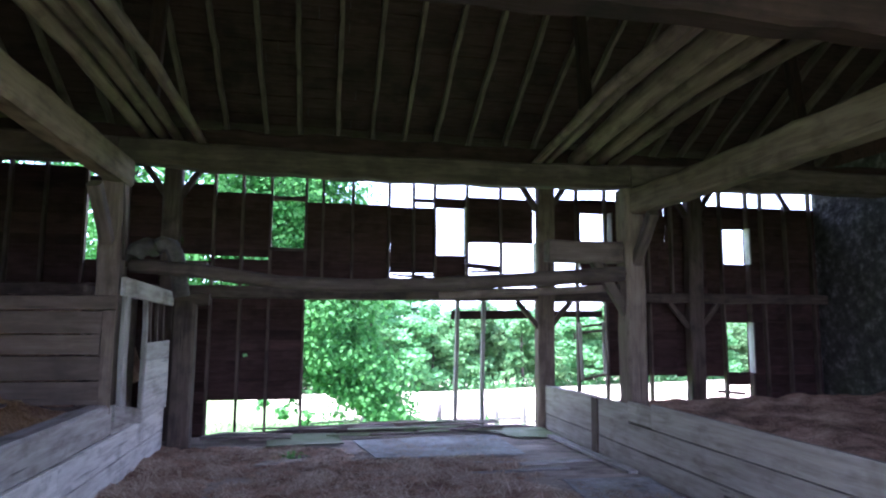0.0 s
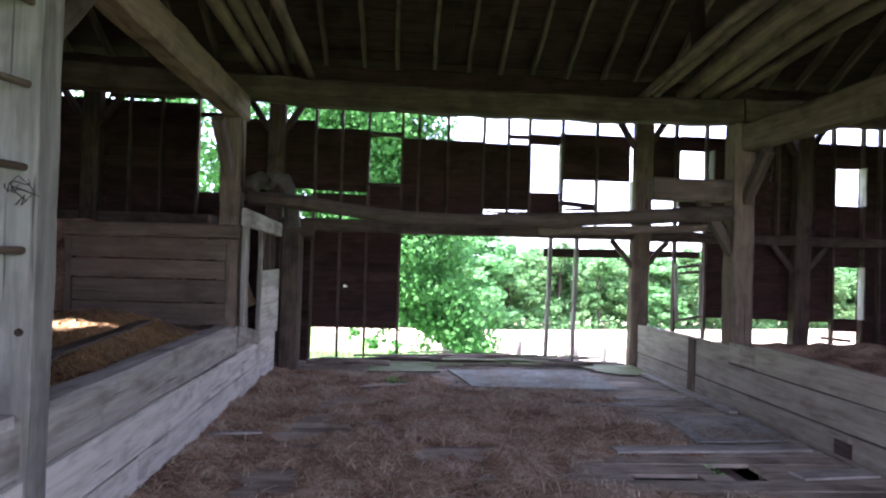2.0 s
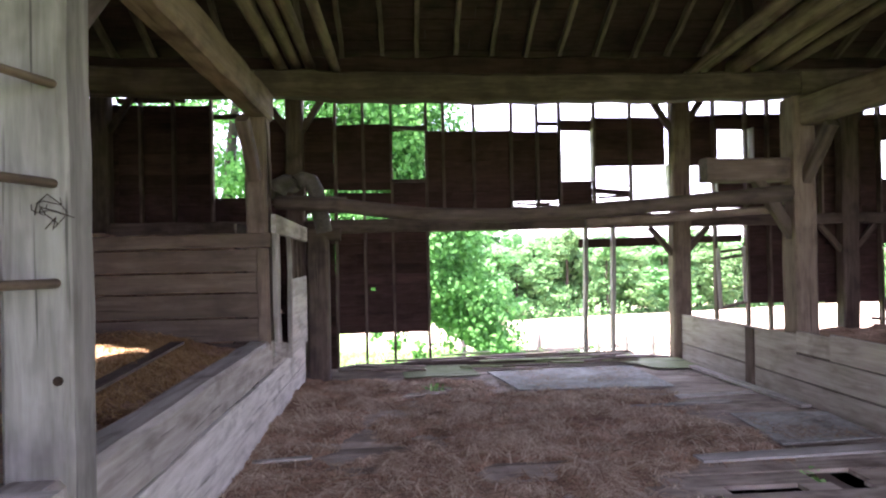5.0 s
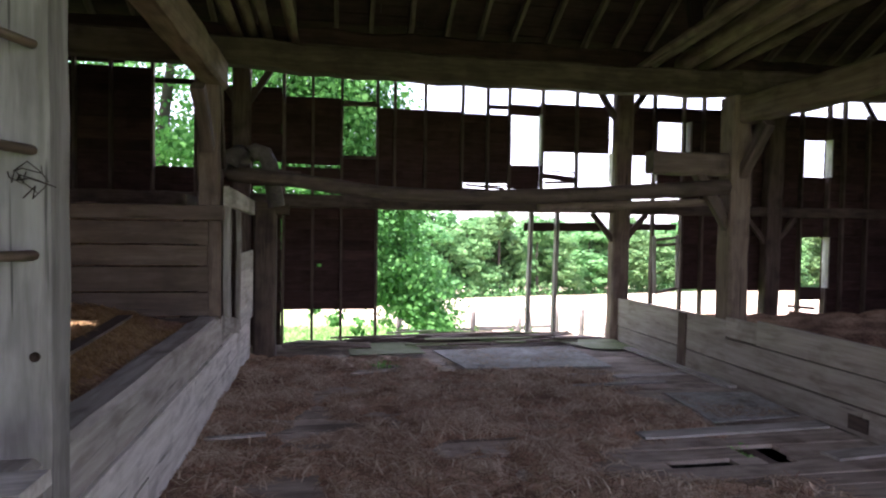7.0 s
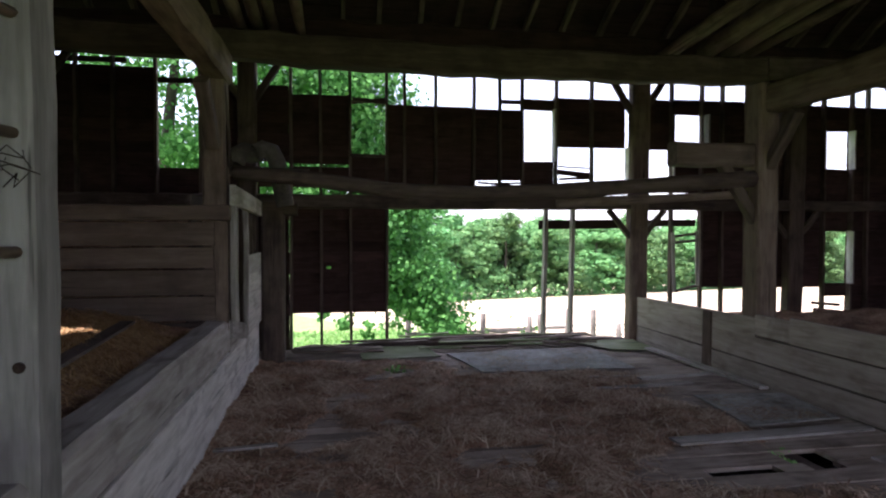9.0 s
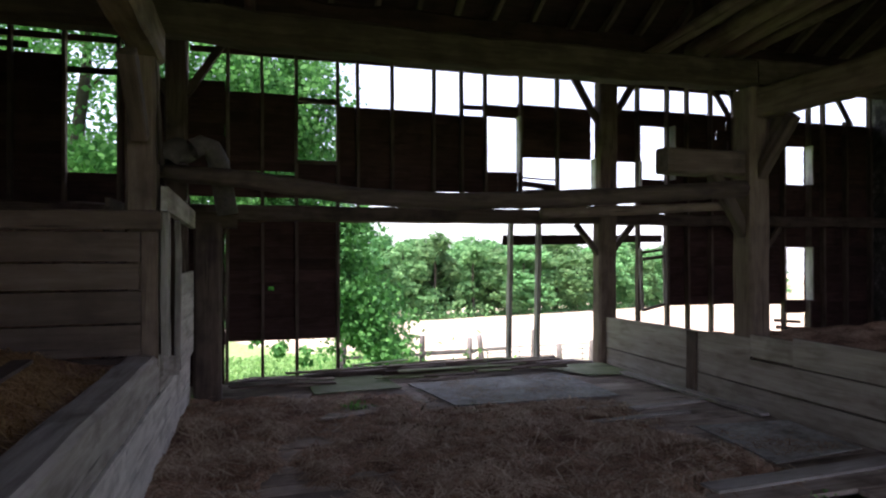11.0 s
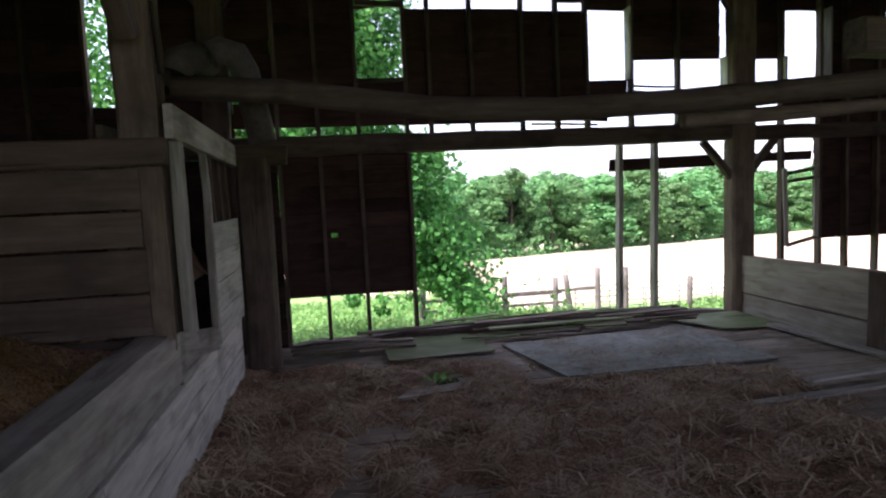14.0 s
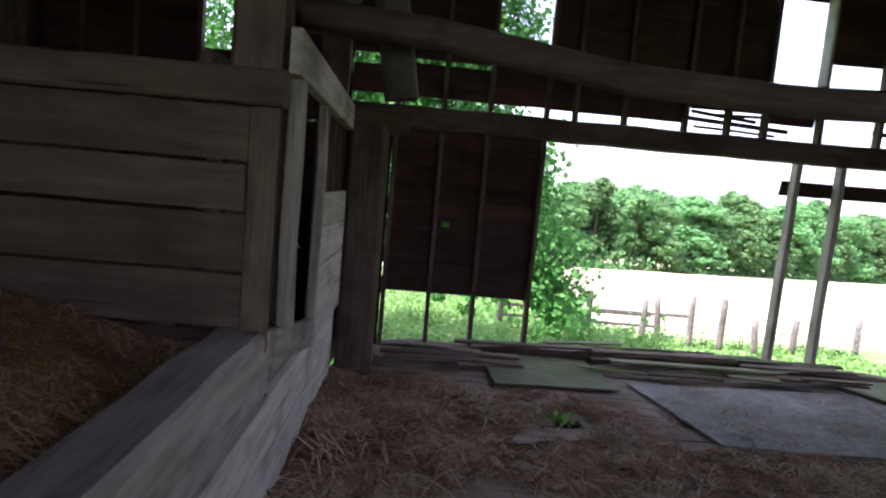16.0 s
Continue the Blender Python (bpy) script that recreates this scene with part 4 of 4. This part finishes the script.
def east_hay_z(x, y):
    h = 0.71 + 0.03 * smooth01(6.0, 9.0, x) + 0.12 * n2(x, y, 1.9, 21) + 0.05 * n2(x, y, 3, 8)
    return h - 0.55 * smooth01(10.8, 12.2, y) - 0.1 * smooth01(5.2, 4.5, x)


sheet_of("hay_heap", WEST + 0.02, -2.42, SOUTH, 8.78, 0.09, west_hay_z, HAY, "deep brown hay filling the west bay to the wall top", "hay")
sheet_of("hay_mow", WEST + 0.02, -2.65, 8.88, 12.6, 0.09, west_hay_z, HAY, "tall dark mow of old hay behind the partition", "hay")
sheet_of("hay_heap", 4.74, EAST - 0.02, SOUTH, 12.6, 0.09, east_hay_z, HAY, "brown hay heaped behind the low east wall", "hay")


def straws(name, count, area, height, material, label, length=(0.06, 0.22), seed=1, lift=0.02, keep=None, width=0.0027):
    """Loose stalks lying on a surface, each a thin bent strip."""
    r = random.Random(seed)
    vs, fs = [], []
    while len(fs) < count * 2:
        x, y = r.uniform(area[0], area[1]), r.uniform(area[2], area[3])
        if keep and r.random() > keep(x, y):
            continue
        z = height(x, y)
        if z < -0.03:
            continue
        a, l, w = r.uniform(0, math.tau), r.uniform(*length), r.uniform(0.6, 1.3) * width
        dx, dy, px, py = math.cos(a) * l / 2, math.sin(a) * l / 2, -math.sin(a) * w, math.cos(a) * w
        up = r.uniform(0.1, 1.0) * lift
        tilt = r.uniform(-0.25, 0.25) * l
        z += 0.006
        b = len(vs)
        vs += [(x - dx - px, y - dy - py, z - tilt * 0.5), (x - dx + px, y - dy + py, z - tilt * 0.5), (x - px, y - py, z + up), (x + px, y + py, z + up), (x + dx - px, y + dy - py, z + tilt * 0.5), (x + dx + px, y + dy + py, z + tilt * 0.5)]
        fs += [(b, b + 1, b + 3, b + 2), (b + 2, b + 3, b + 5, b + 4)]
    return tagged(from_arrays(name, vs, fs, material), label, "straw", kind="stuff")


straws("loose_straw", 30000, (-2.1, 4.3, 2.0, 11.4), litter_z, STRAW, "loose dry straw stalks scattered over the floor", seed=4, width=0.0034)
def tufty(x, y):
    return 0.05 + 0.95 * smooth01(0.05, 0.4, n2(x, y, 2.2, 51))


straws("loose_straw", 21000, (-2.1, 3.9, 3.0, 11.2), litter_z, PALE_STRAW, "pale bleached straw in scattered tufts on the floor", seed=14, length=(0.08, 0.34), lift=0.045, keep=tufty, width=0.0052)
straws("loose_straw", 2600, (-2.1, 3.6, 3.6, 10.4), litter_z, PALE_STRAW, "long pale straw stalks standing out of the chaff", seed=61, length=(0.15, 0.42), lift=0.08, keep=lambda x, y: smooth01(0.0, 0.5, n2(x, y, 1.4, 83)) + 0.05, width=0.006)
straws("loose_straw", 9000, (-6.0, -2.45, 2.5, 8.7), west_hay_z, STRAW, "dry straw stalks on the west hay", seed=5)
straws("golden_straw", 6500, (-4.6, -2.5, 4.7, 8.7), west_hay_z, GOLD_STRAW, "bright golden straw stalks on top of the hay", length=(0.12, 0.34), seed=6, lift=0.06, keep=lambda x, y: math.exp(-((x + 2.85) ** 2 / 0.5 + (y - 7.5) ** 2 / 2.2)), width=0.004)
straws("loose_straw", 4000, (4.7, 9.0, 3.0, 12.0), east_hay_z, STRAW, "dry straw stalks on the east hay", seed=8)

# ---- sheets and boards lying on the floor ----
def slab(name, corners, z, t, material, label, category, tilt=0.0):
    """A thin warped sheet with the given plan corners."""
    bm = bmesh.new()
    n = 6
    c = [Vector((*p, 0)) for p in corners]
    grid = []
    for layer in (0, 1):
        rows = []
        for j in range(n + 1):
            row = []
            for i in range(n + 1):
                u, v = i / n, j / n
                p = c[0].lerp(c[1], u).lerp(c[3].lerp(c[2], u), v)
                row.append(bm.verts.new((p.x, p.y, z + layer * t + 0.008 * n2(p.x, p.y, 1.4, z * 90) + tilt * v)))
            rows.append(row)
        grid.append(rows)
    for layer in (0, 1):
        for j in range(n):
            for i in range(n):
                g = grid[layer]
                bm.faces.new((g[j][i], g[j][i + 1], g[j + 1][i + 1], g[j + 1][i]))
    for i in range(n):
        for a, b in (((0, i), (0, i + 1)), ((n, i), (n, i + 1)), ((i, 0), (i + 1, 0)), ((i, n), (i + 1, n))):
            bm.faces.new((grid[0][a[0]][a[1]], grid[0][b[0]][b[1]], grid[1][b[0]][b[1]], grid[1][a[0]][a[1]]))
    bmesh.ops.recalc_face_normals(bm, faces=bm.faces)
    return tagged(part(name, bm, material), label, category)


slab("floor_sheet", ((1.08, 10.35), (3.35, 10.28), (3.33, 12.0), (0.81, 11.82)), 0.022, 0.012, SHEET, "large grey weathered sheet lying on the barn floor", "sheet")
slab("floor_sheet", ((-0.57, 11.46), (0.66, 11.55), (0.55, 12.55), (-0.62, 12.55)), 0.03, 0.012, MOSSY, "greenish mossy sheet lying by the doorway", "sheet")
slab("floor_sheet", ((3.62, 11.62), (4.42, 11.52), (4.42, 12.55), (3.2, 12.55)), 0.03, 0.012, MOSSY, "greenish mossy sheet beside the low wall", "sheet")
slab("floor_sheet", ((3.21, 7.48), (4.34, 7.58), (4.46, 8.6), (3.33, 8.72)), 0.03, 0.012, SHEET, "grey weathered sheet lying on bare floor planks", "sheet")
slab("floor_board", ((-0.62, 10.1), (0.1, 10.24), (0.05, 10.46), (-0.5, 10.34)), 0.035, 0.02, FLOOR_WOOD, "broken grey board beside a hole in the floor", "board")
board("floor_board", (4.37, 8.84, 0.05), (4.25, 11.6, 0.05), 0.14, 0.035, GREY_WOOD, None, up=(1, 0, 0))
loose = ((2.4, 9.7, 2.98, 9.74, 0.09), (-2.05, 7.5, -1.5, 7.56, 0.08), (2.1, 7.0, 4.2, 7.1, 0.2), (3.5, 6.2, 4.3, 6.3, 0.2), (2.2, 9.1, 3.6, 9.2, 0.1), (3.0, 9.45, 4.1, 9.55, 0.12),
         (0.75, 12.2, 2.7, 12.25, 0.11), (0.6, 12.4, 2.2, 12.48, 0.12), (1.6, 12.55, 3.4, 12.5, 0.1), (1.0, 12.62, 2.5, 12.66, 0.1), (2.3, 12.35, 3.5, 12.3, 0.1), (-0.9, 12.66, 0.9, 12.68, 0.12), (2.2, 12.68, 3.6, 12.66, 0.12), (-1.7, 12.2, -0.8, 12.25, 0.14), (-1.65, 11.95, -0.75, 11.9, 0.12), (0.1, 12.55, 1.0, 12.66, 0.1))
for i, (xa, ya, xb, yb, w) in enumerate(loose):
    z = 0.06 + 0.02 * (i % 4) + (0.05 + 0.05 * smooth01(12.2, 12.7, ya) if ya > 12.1 and xa > -0.5 else 0)
    b = board("loose_board", (xa, ya, z), (xb, yb, z + rnd.uniform(-0.01, 0.03)), w, 0.022, (GREY_WOOD if ya < 9.8 else DUN_WOOD if i % 3 else MOSSY), None, up=(0, 1, 0))
    tagged(b, "loose weathered board lying on the barn floor", "board", "loose floor boards")
heap = random.Random(29)
for i in range(22):
    xa = heap.uniform(0.3, 2.9)
    ya = heap.uniform(12.02, 12.62)
    xb = min(xa + heap.uniform(0.5, 1.4), 3.5)
    z = 0.075 + 0.10 * smooth01(12.0, 12.5, ya) + heap.uniform(-0.02, 0.03)
    b = board("loose_board", (xa, ya, z), (xb, ya + heap.uniform(-0.1, 0.1), z + heap.uniform(-0.03, 0.03)), heap.uniform(0.05, 0.11), 0.02, (MOSSY, BROWN_WOOD, MOSSY, DUN_WOOD)[i % 4], None, up=(0, 1, 0), twist=heap.uniform(-10, 10))
    tagged(b, "split slat heaped on the rotten doorway sill", "board", "slats in the doorway")
for i in range(10):
    xa, ya = heap.uniform(-1.75, -0.75), heap.uniform(11.9, 12.6)
    b = board("loose_board", (xa, ya, 0.05 + 0.02 * (i % 3)), (min(xa + heap.uniform(0.4, 0.9), -0.2), ya + heap.uniform(-0.05, 0.05), 0.06), heap.uniform(0.06, 0.13), 0.02, (FLOOR_WOOD, BROWN_WOOD)[i % 2], None, up=(0, 1, 0))
    tagged(b, "broken grey plank lying by the doorway", "board", "slats in the doorway")
tagged(bpy.data.objects["floor_board.001"], "long narrow grey board lying along the low wall", "board")

straws("loose_straw", 900, (1.0, 3.4, 10.35, 11.9), lambda x, y: 0.036 + 0.008 * n2(x, y, 1.4, 2), STRAW, "stray straw and chaff on the grey sheet", seed=23, length=(0.04, 0.16), lift=0.01, keep=lambda x, y: smooth01(-0.1, 0.4, n2(x, y, 1.6, 71)) + 0.1)
straws("loose_straw", 500, (3.35, 4.3, 7.6, 8.55), lambda x, y: 0.044 + 0.008 * n2(x, y, 1.4, 2.7), STRAW, "stray straw and chaff on the grey sheet", seed=24, length=(0.04, 0.16), lift=0.01, keep=lambda x, y: smooth01(-0.1, 0.4, n2(x, y, 1.6, 75)) + 0.1)

for i, (p, q, w, lab) in enumerate((((-2.78, 5.6, 1.13), (-2.86, 7.9, 1.19), 0.13, "reddish weathered plank lying on the hay"), ((-2.52, 4.75, 1.12), (-2.75, 5.7, 1.14), 0.16, "short grey plank lying on the hay by the wall"), ((-2.6, 4.9, 1.16), (-3.3, 5.8, 1.16), 0.12, "short grey plank lying on the hay by the wall"))):
    tagged(board("hay_plank", p, q, w, 0.03, DUN_WOOD if i else BROWN_WOOD, None, up=(1, 0, 0)), lab, "board", "planks on the hay")

# ---- outside: near tree, woods, fence, weeds ----
def leaf_mesh(centres, size, r, flat=0.5, hearts=None):
    """Leaves as folded diamonds at the given centres; with hearts, they face away from the heart of their clump."""
    n = len(centres)
    g = np.random.default_rng(r.randrange(1 << 30))
    c = np.array(centres)
    s = g.uniform(0.6, 1.35, n) * size
    if hearts is None:
        a, tilt, roll = g.uniform(0, math.tau, n), g.normal(0, flat, n), g.uniform(-1.2, 1.2, n)
        d = np.stack([np.cos(a) * np.cos(tilt), np.sin(a) * np.cos(tilt), np.sin(tilt)], 1)
        side = np.stack([-np.sin(a) * np.cos(roll), np.cos(a) * np.cos(roll), np.sin(roll)], 1)
    else:
        out = c - np.array(hearts)
        out /= np.linalg.norm(out, axis=1)[:, None] + 1e-6
        out += g.normal(0, flat, (n, 3)) + [0, 0, 0.25]
        out /= np.linalg.norm(out, axis=1)[:, None] + 1e-6
        d = np.cross(out, g.normal(0, 1, (n, 3)))
        d /= np.linalg.norm(d, axis=1)[:, None] + 1e-6
        side = np.cross(out, d)
    v = np.empty((n, 4, 3))
    v[:, 0] = c - d * s[:, None] * 0.6
    v[:, 1] = c + side * s[:, None] * 0.42 + [0, 0, 0.02]
    v[:, 2] = c + d * s[:, None] * 0.6
    v[:, 3] = c - side * s[:, None] * 0.42
    return v.reshape(-1, 3).tolist(), [(4 * i, 4 * i + 1, 4 * i + 2, 4 * i + 3) for i in range(n)]


def trunk_bm(height, radius, r, limbs, lean=0.0, reach=0.5):
    bm = bmesh.new()

    def limb(p, q, ra, rb, k=7, bits=5):
        rings = []
        for i in range(bits + 1):
            f = i / bits
            c = p.lerp(q, f) + Vector((r.uniform(-1, 1), r.uniform(-1, 1), 0)) * ra * 0.35 * (0 < i < bits)
            rad = ra + (rb - ra) * f
            rings.append([bm.verts.new(c + Vector((math.cos(t) * rad, math.sin(t) * rad, 0))) for t in (math.tau * j / k for j in range(k))])
        for a, b in zip(rings, rings[1:]):
            for j in range(k):
                bm.faces.new((a[j], a[(j + 1) % k], b[(j + 1) % k], b[j]))
        return q

    top = Vector((lean, 0, height))
    limb(Vector((0, 0, -0.3)), top, radius, radius * 0.25, 9, 8)
    tips = []
    for i in range(limbs):
        f = r.uniform(0.25, 0.9)
        s = Vector((lean * f, 0, height * f))
        a = math.tau * (i + r.random() * 0.6) / limbs
        l = height * reach * r.uniform(0.6, 1.1) * (1.1 - 0.6 * f)
        e = s + Vector((math.cos(a) * l, math.sin(a) * l, l * r.uniform(0.1, 0.7)))
        limb(s, e, radius * 0.4 * (1.1 - f), radius * 0.06)
        tips.append((s, e))
    bmesh.ops.recalc_face_normals(bm, faces=bm.faces)
    return bm, tips


def clumps(r, lobes, per, spread, inner=0.35):
    """Leaf centres in clumps through the lobes, and the heart of the lobe of each."""
    pts, hearts = [], []
    for cx, cy, cz, rx, ry, rz, n in lobes:
        for _ in range(n):
            while True:
                u = Vector((r.uniform(-1, 1), r.uniform(-1, 1), r.uniform(-1, 1)))
                if inner < u.length < 1:
                    break
            c = Vector((cx + u.x * rx, cy + u.y * ry, cz + u.z * rz))
            for _ in range(per):
                pts.append((c.x + r.gauss(0, spread), c.y + r.gauss(0, spread), c.z + r.gauss(0, spread * 0.7)))
                hearts.append((cx, cy, cz - 0.3 * rz))
    return pts, hearts


tr = random.Random(11)
near_tree = empty("tree", (-6.8, 24, -3.4), "large leafy green tree with low drooping branches behind the barn", "tree")
bm, _ = trunk_bm(12.5, 0.42, tr, 12, lean=0.6)
part("trunk", bm, BARK, near_tree, m=Matrix.Translation((-6.8, 24, -3.4)), smooth=True)
lobes = [(-5.8, 24, 7.5, 5.4, 5, 5.5, 300), (-9.5, 24, 11.5, 3.5, 4, 2.5, 60), (-1.6, 24, 8.5, 2.8, 3.5, 3.6, 150), (-2.2, 23.5, 5.0, 2.6, 3, 3.4, 130), (0.3, 23.0, 2.6, 1.7, 2.2, 2.6, 130), (1.6, 22.8, 0.4, 1.5, 1.8, 1.6, 75), (2.2, 22.6, -0.6, 0.8, 1.2, 0.9, 26), (0.2, 24, 7.0, 1.6, 2.2, 2.0, 75)]
pts, hearts = clumps(tr, lobes, 92, 0.38)
twigs, twig_hearts = clumps(tr, [(-1.35, 20.2, 0.4, 0.2, 0.2, 0.1, 3), (-0.75, 20.0, 0.2, 0.22, 0.2, 0.16, 5), (-0.05, 20.0, -0.05, 0.14, 0.2, 0.3, 5)], 16, 0.09)
pts, hearts = pts + twigs, hearts + twig_hearts
# the drooping side branches rise towards the trunk, clear of the ground
kept = [(p, h) for p, h in zip(pts, hearts) if p[1] < 21.3 or p[0] < -0.4 or p[2] > 0.72 - 0.63 * p[0] + 0.22 * n2(p[0], p[2], 2.0, 61)]
pts, hearts = [p for p, h in kept], [h for p, h in kept]
pts, hearts = [(x, y, z - 0.78) for x, y, z in pts], [(x, y, z - 0.78) for x, y, z in hearts]
v, f = leaf_mesh(pts, 0.15, tr, 0.75, hearts)
from_arrays("crown", v, f, LEAF, near_tree, "dense fresh green foliage")
for p, q, ra in (((-5.5, 23.8, 2.2), (1.6, 22.8, 0.4), 0.10), ((-5.8, 23.6, 3.8), (0.4, 23.0, 2.8), 0.09), ((-4.5, 22.5, 2.2), (-0.7, 20.1, 0.2), 0.05)):
    pole("bough", [p, (Vector(p).lerp(Vector(q), 0.5) + Vector((0, 0, 0.5)))[:], q], ra, BARK, near_tree, tip=0.2, seed=int(ra * 100))

protos = []
for i in range(5):
    h = 13.0
    t0 = empty("tree", (0, 300 + 20 * i, -20), "tall broad-leaved tree at the edge of the woods", "tree", "woodland trees")
    base = Vector((0, 300 + 20 * i, -20))
    bm, tips = trunk_bm(h * 0.92, 0.26, tr, 9, reach=0.34)
    part("trunk", bm, BARK, t0, m=Matrix.Translation(base), smooth=True)
    lob = []
    wide = tr.uniform(0.8, 1.15)
    for n in range(15):
        f = 0.16 + 0.76 * (n + tr.random()) / 15
        girth = wide * 3.3 * math.sin(math.pi * min(1.0, 0.2 + f * 0.78)) ** 0.6
        a = tr.uniform(0, math.tau)
        rad = tr.uniform(1.2, 2.1) * (1.15 - 0.4 * f)
        lob.append((base.x + math.cos(a) * girth * 0.62, base.y + math.sin(a) * girth * 0.62, base.z + h * f, rad * 1.15, rad * 1.15, rad * 0.8, 34))
    lob.append((base.x, base.y, base.z + h * 0.93, 1.3, 1.3, 1.1, 26))
    pts, hearts = clumps(tr, lob, 14, 0.26, 0.7)
    v, f = leaf_mesh(pts, 0.38, tr, 0.5, hearts)
    from_arrays("crown", v, f, HAZY_FAR_LEAF, t0)
    protos.append(t0)


def wood_edge(s):
    """A point on the edge of the woods; s runs from west to east."""
    if s < 0.35:
        f = s / 0.35
        return -45 + 66 * f, 92 + 12 * f
    f = (s - 0.35) / 0.65
    return 21 + 190 * f, 104 + 120 * f


used = 0
for row, count in ((0, 46), (1, 50), (2, 46)):
    for i in range(count):
        s = (i + tr.uniform(0.1, 0.9)) / count
        x, y = wood_edge(s)
        x, y = x - 3.5 * row + tr.uniform(-1, 1), y + 6.0 * row + tr.uniform(-1.5, 1.5)
        k = (1.11 + 0.74 * max(0, s - 0.25)) * tr.uniform(0.72, 1.15) + 0.07 * row
        m = pose(x, y, ground_z(x, y), 0, 0, tr.uniform(0, 360)) @ Matrix.Diagonal((k * tr.uniform(1.0, 1.3), k * tr.uniform(1.0, 1.3), k, 1))
        if used < 5:
            protos[used].matrix_basis = Matrix.Scale(UNIT, 4) @ m
        else:
            copy_thing(protos[used % 5], Matrix.Scale(UNIT, 4) @ m)
        used += 1
wp = [(-0.1 + tr.gauss(0, 0.09), 10.64 + tr.gauss(0, 0.07), 0.02 + abs(tr.gauss(0, 0.05))) for _ in range(34)]
v, f = leaf_mesh(wp, 0.05, tr, 0.7)
tagged(from_arrays("weed", v, f, WEED), "small green weed growing up through the floor hole", "weed", kind="stuff")
hp = [(3.03 + tr.gauss(0, 0.06), 6.80 + tr.gauss(0, 0.05), -0.06 + tr.gauss(0, 0.05)) for _ in range(26)]
v, f = leaf_mesh(hp, 0.06, tr, 0.7)
tagged(from_arrays("weed", v, f, WEED), "green weed leaves showing in the broken floor hole", "weed", kind="stuff")
# undergrowth along the foot of the woods
bush_pts = []
for i in range(1500):
    s = tr.random()
    x, y = wood_edge(s)
    x, y = x + tr.gauss(0, 1.2), y - 3 + tr.gauss(0, 1.0)
    for _ in range(9):
        bush_pts.append((x + tr.gauss(0, 0.5), y + tr.gauss(0, 0.5), ground_z(x, y) + abs(tr.gauss(0, 1.1))))
v, f = leaf_mesh(bush_pts, 0.5, tr, 0.7)
tagged(from_arrays("undergrowth", v, f, HAZY_FAR_LEAF), "low green undergrowth along the edge of the woods", "bushes", kind="stuff")

# weeds and grass behind the barn
pts = []
for i in range(5200):
    x, y = tr.uniform(-9, 17), tr.uniform(15, 31)
    hgt = (0.25 + 0.5 * max(0, n2(x, y, 0.35, 31)) + (0.5 if n2(x, y, 0.5, 44) > 0.25 else 0)) * (1 - 0.62 * smooth01(5.5, 8.5, x))
    for _ in range(5):
        pts.append((x + tr.gauss(0, 0.16), y + tr.gauss(0, 0.16), ground_z(x, y) + tr.uniform(0.05, 1) * hgt))
for i in range(4200):
    x, y = tr.uniform(-14, 7), tr.uniform(30, 43)
    hgt = 0.3 + 0.7 * max(0, n2(x, y, 0.3, 31))
    for _ in range(4):
        pts.append((x + tr.gauss(0, 0.2), y + tr.gauss(0, 0.2), ground_z(x, y) + tr.uniform(0.05, 1) * hgt))
v, f = leaf_mesh(pts, 0.17, tr, 0.8)
tagged(from_arrays("weeds", v, f, WEED), "tall green weeds and grass behind the barn", "weeds", kind="stuff")
for bx, by, bs in ((6.4, 25.5, 0.7), (4.6, 27, 0.6)):
    bp = [(bx + tr.gauss(0, bs * 0.8), by + tr.gauss(0, bs * 0.6), ground_z(bx, by) + abs(tr.gauss(0.5, 0.5)) * bs * 1.5) for _ in range(500)]
    v, f = leaf_mesh(bp, 0.16, tr, 0.8)
    tagged(from_arrays("bush", v, f, WEED), "pale green weedy bush by the fence", "bush", "weedy bushes")

fence = empty("fence", (9, 30, -3.7), "old wooden fence of leaning posts and rails", "fence")
for x, y, top, lean in ((2.2, 30.5, -0.9, 0.1), (5.75, 30.2, -0.70, 0.0), (7.9, 30, -0.85, 0.03), (8.6, 30, -0.75, -0.22), (9.65, 29.6, -0.5, 0.0), (10.9, 29.6, -0.55, 0.02), (12.0, 29, -1.15, -0.12), (14.1, 30, -1.2, 0.05), (17.5, 31, -1.1, 0)):
    pole("post", [(x, y, ground_z(x, y) - 0.15), (x + lean, y, top - 1.1)], 0.135, POST_WOOD, fence, seed=int(x * 3), sides=8, tip=0.95)
for xa, xb, z in ((2.2, 8.2, -1.52), (2.2, 8.4, -1.95), (5.7, 9.7, -1.45)):
    board("rail", (xa, 30.15, z - 1.1), (xb, 29.95, z - 1.07), 0.12, 0.04, POST_WOOD, fence)
gate = empty("gate", (12, 29.6, -3.7), "galvanised tube farm gate panels along the fence", "gate")
for xa, xb in ((8.9, 12.1), (12.2, 15.4), (15.6, 18.6)):
    for k in range(5):
        z = -3.45 + 0.24 * k
        pole("tube", [(xa, 30.3, z), (xb, 30.3, z)], 0.024, GALV, gate, sides=6, wob=0.01, tip=1.0)
    for x in (xa, (xa + xb) / 2, xb):
        pole("upright", [(x, 30.3, -3.75), (x, 30.3, -2.46)], 0.026, GALV, gate, sides=6, wob=0.01, tip=1.0)
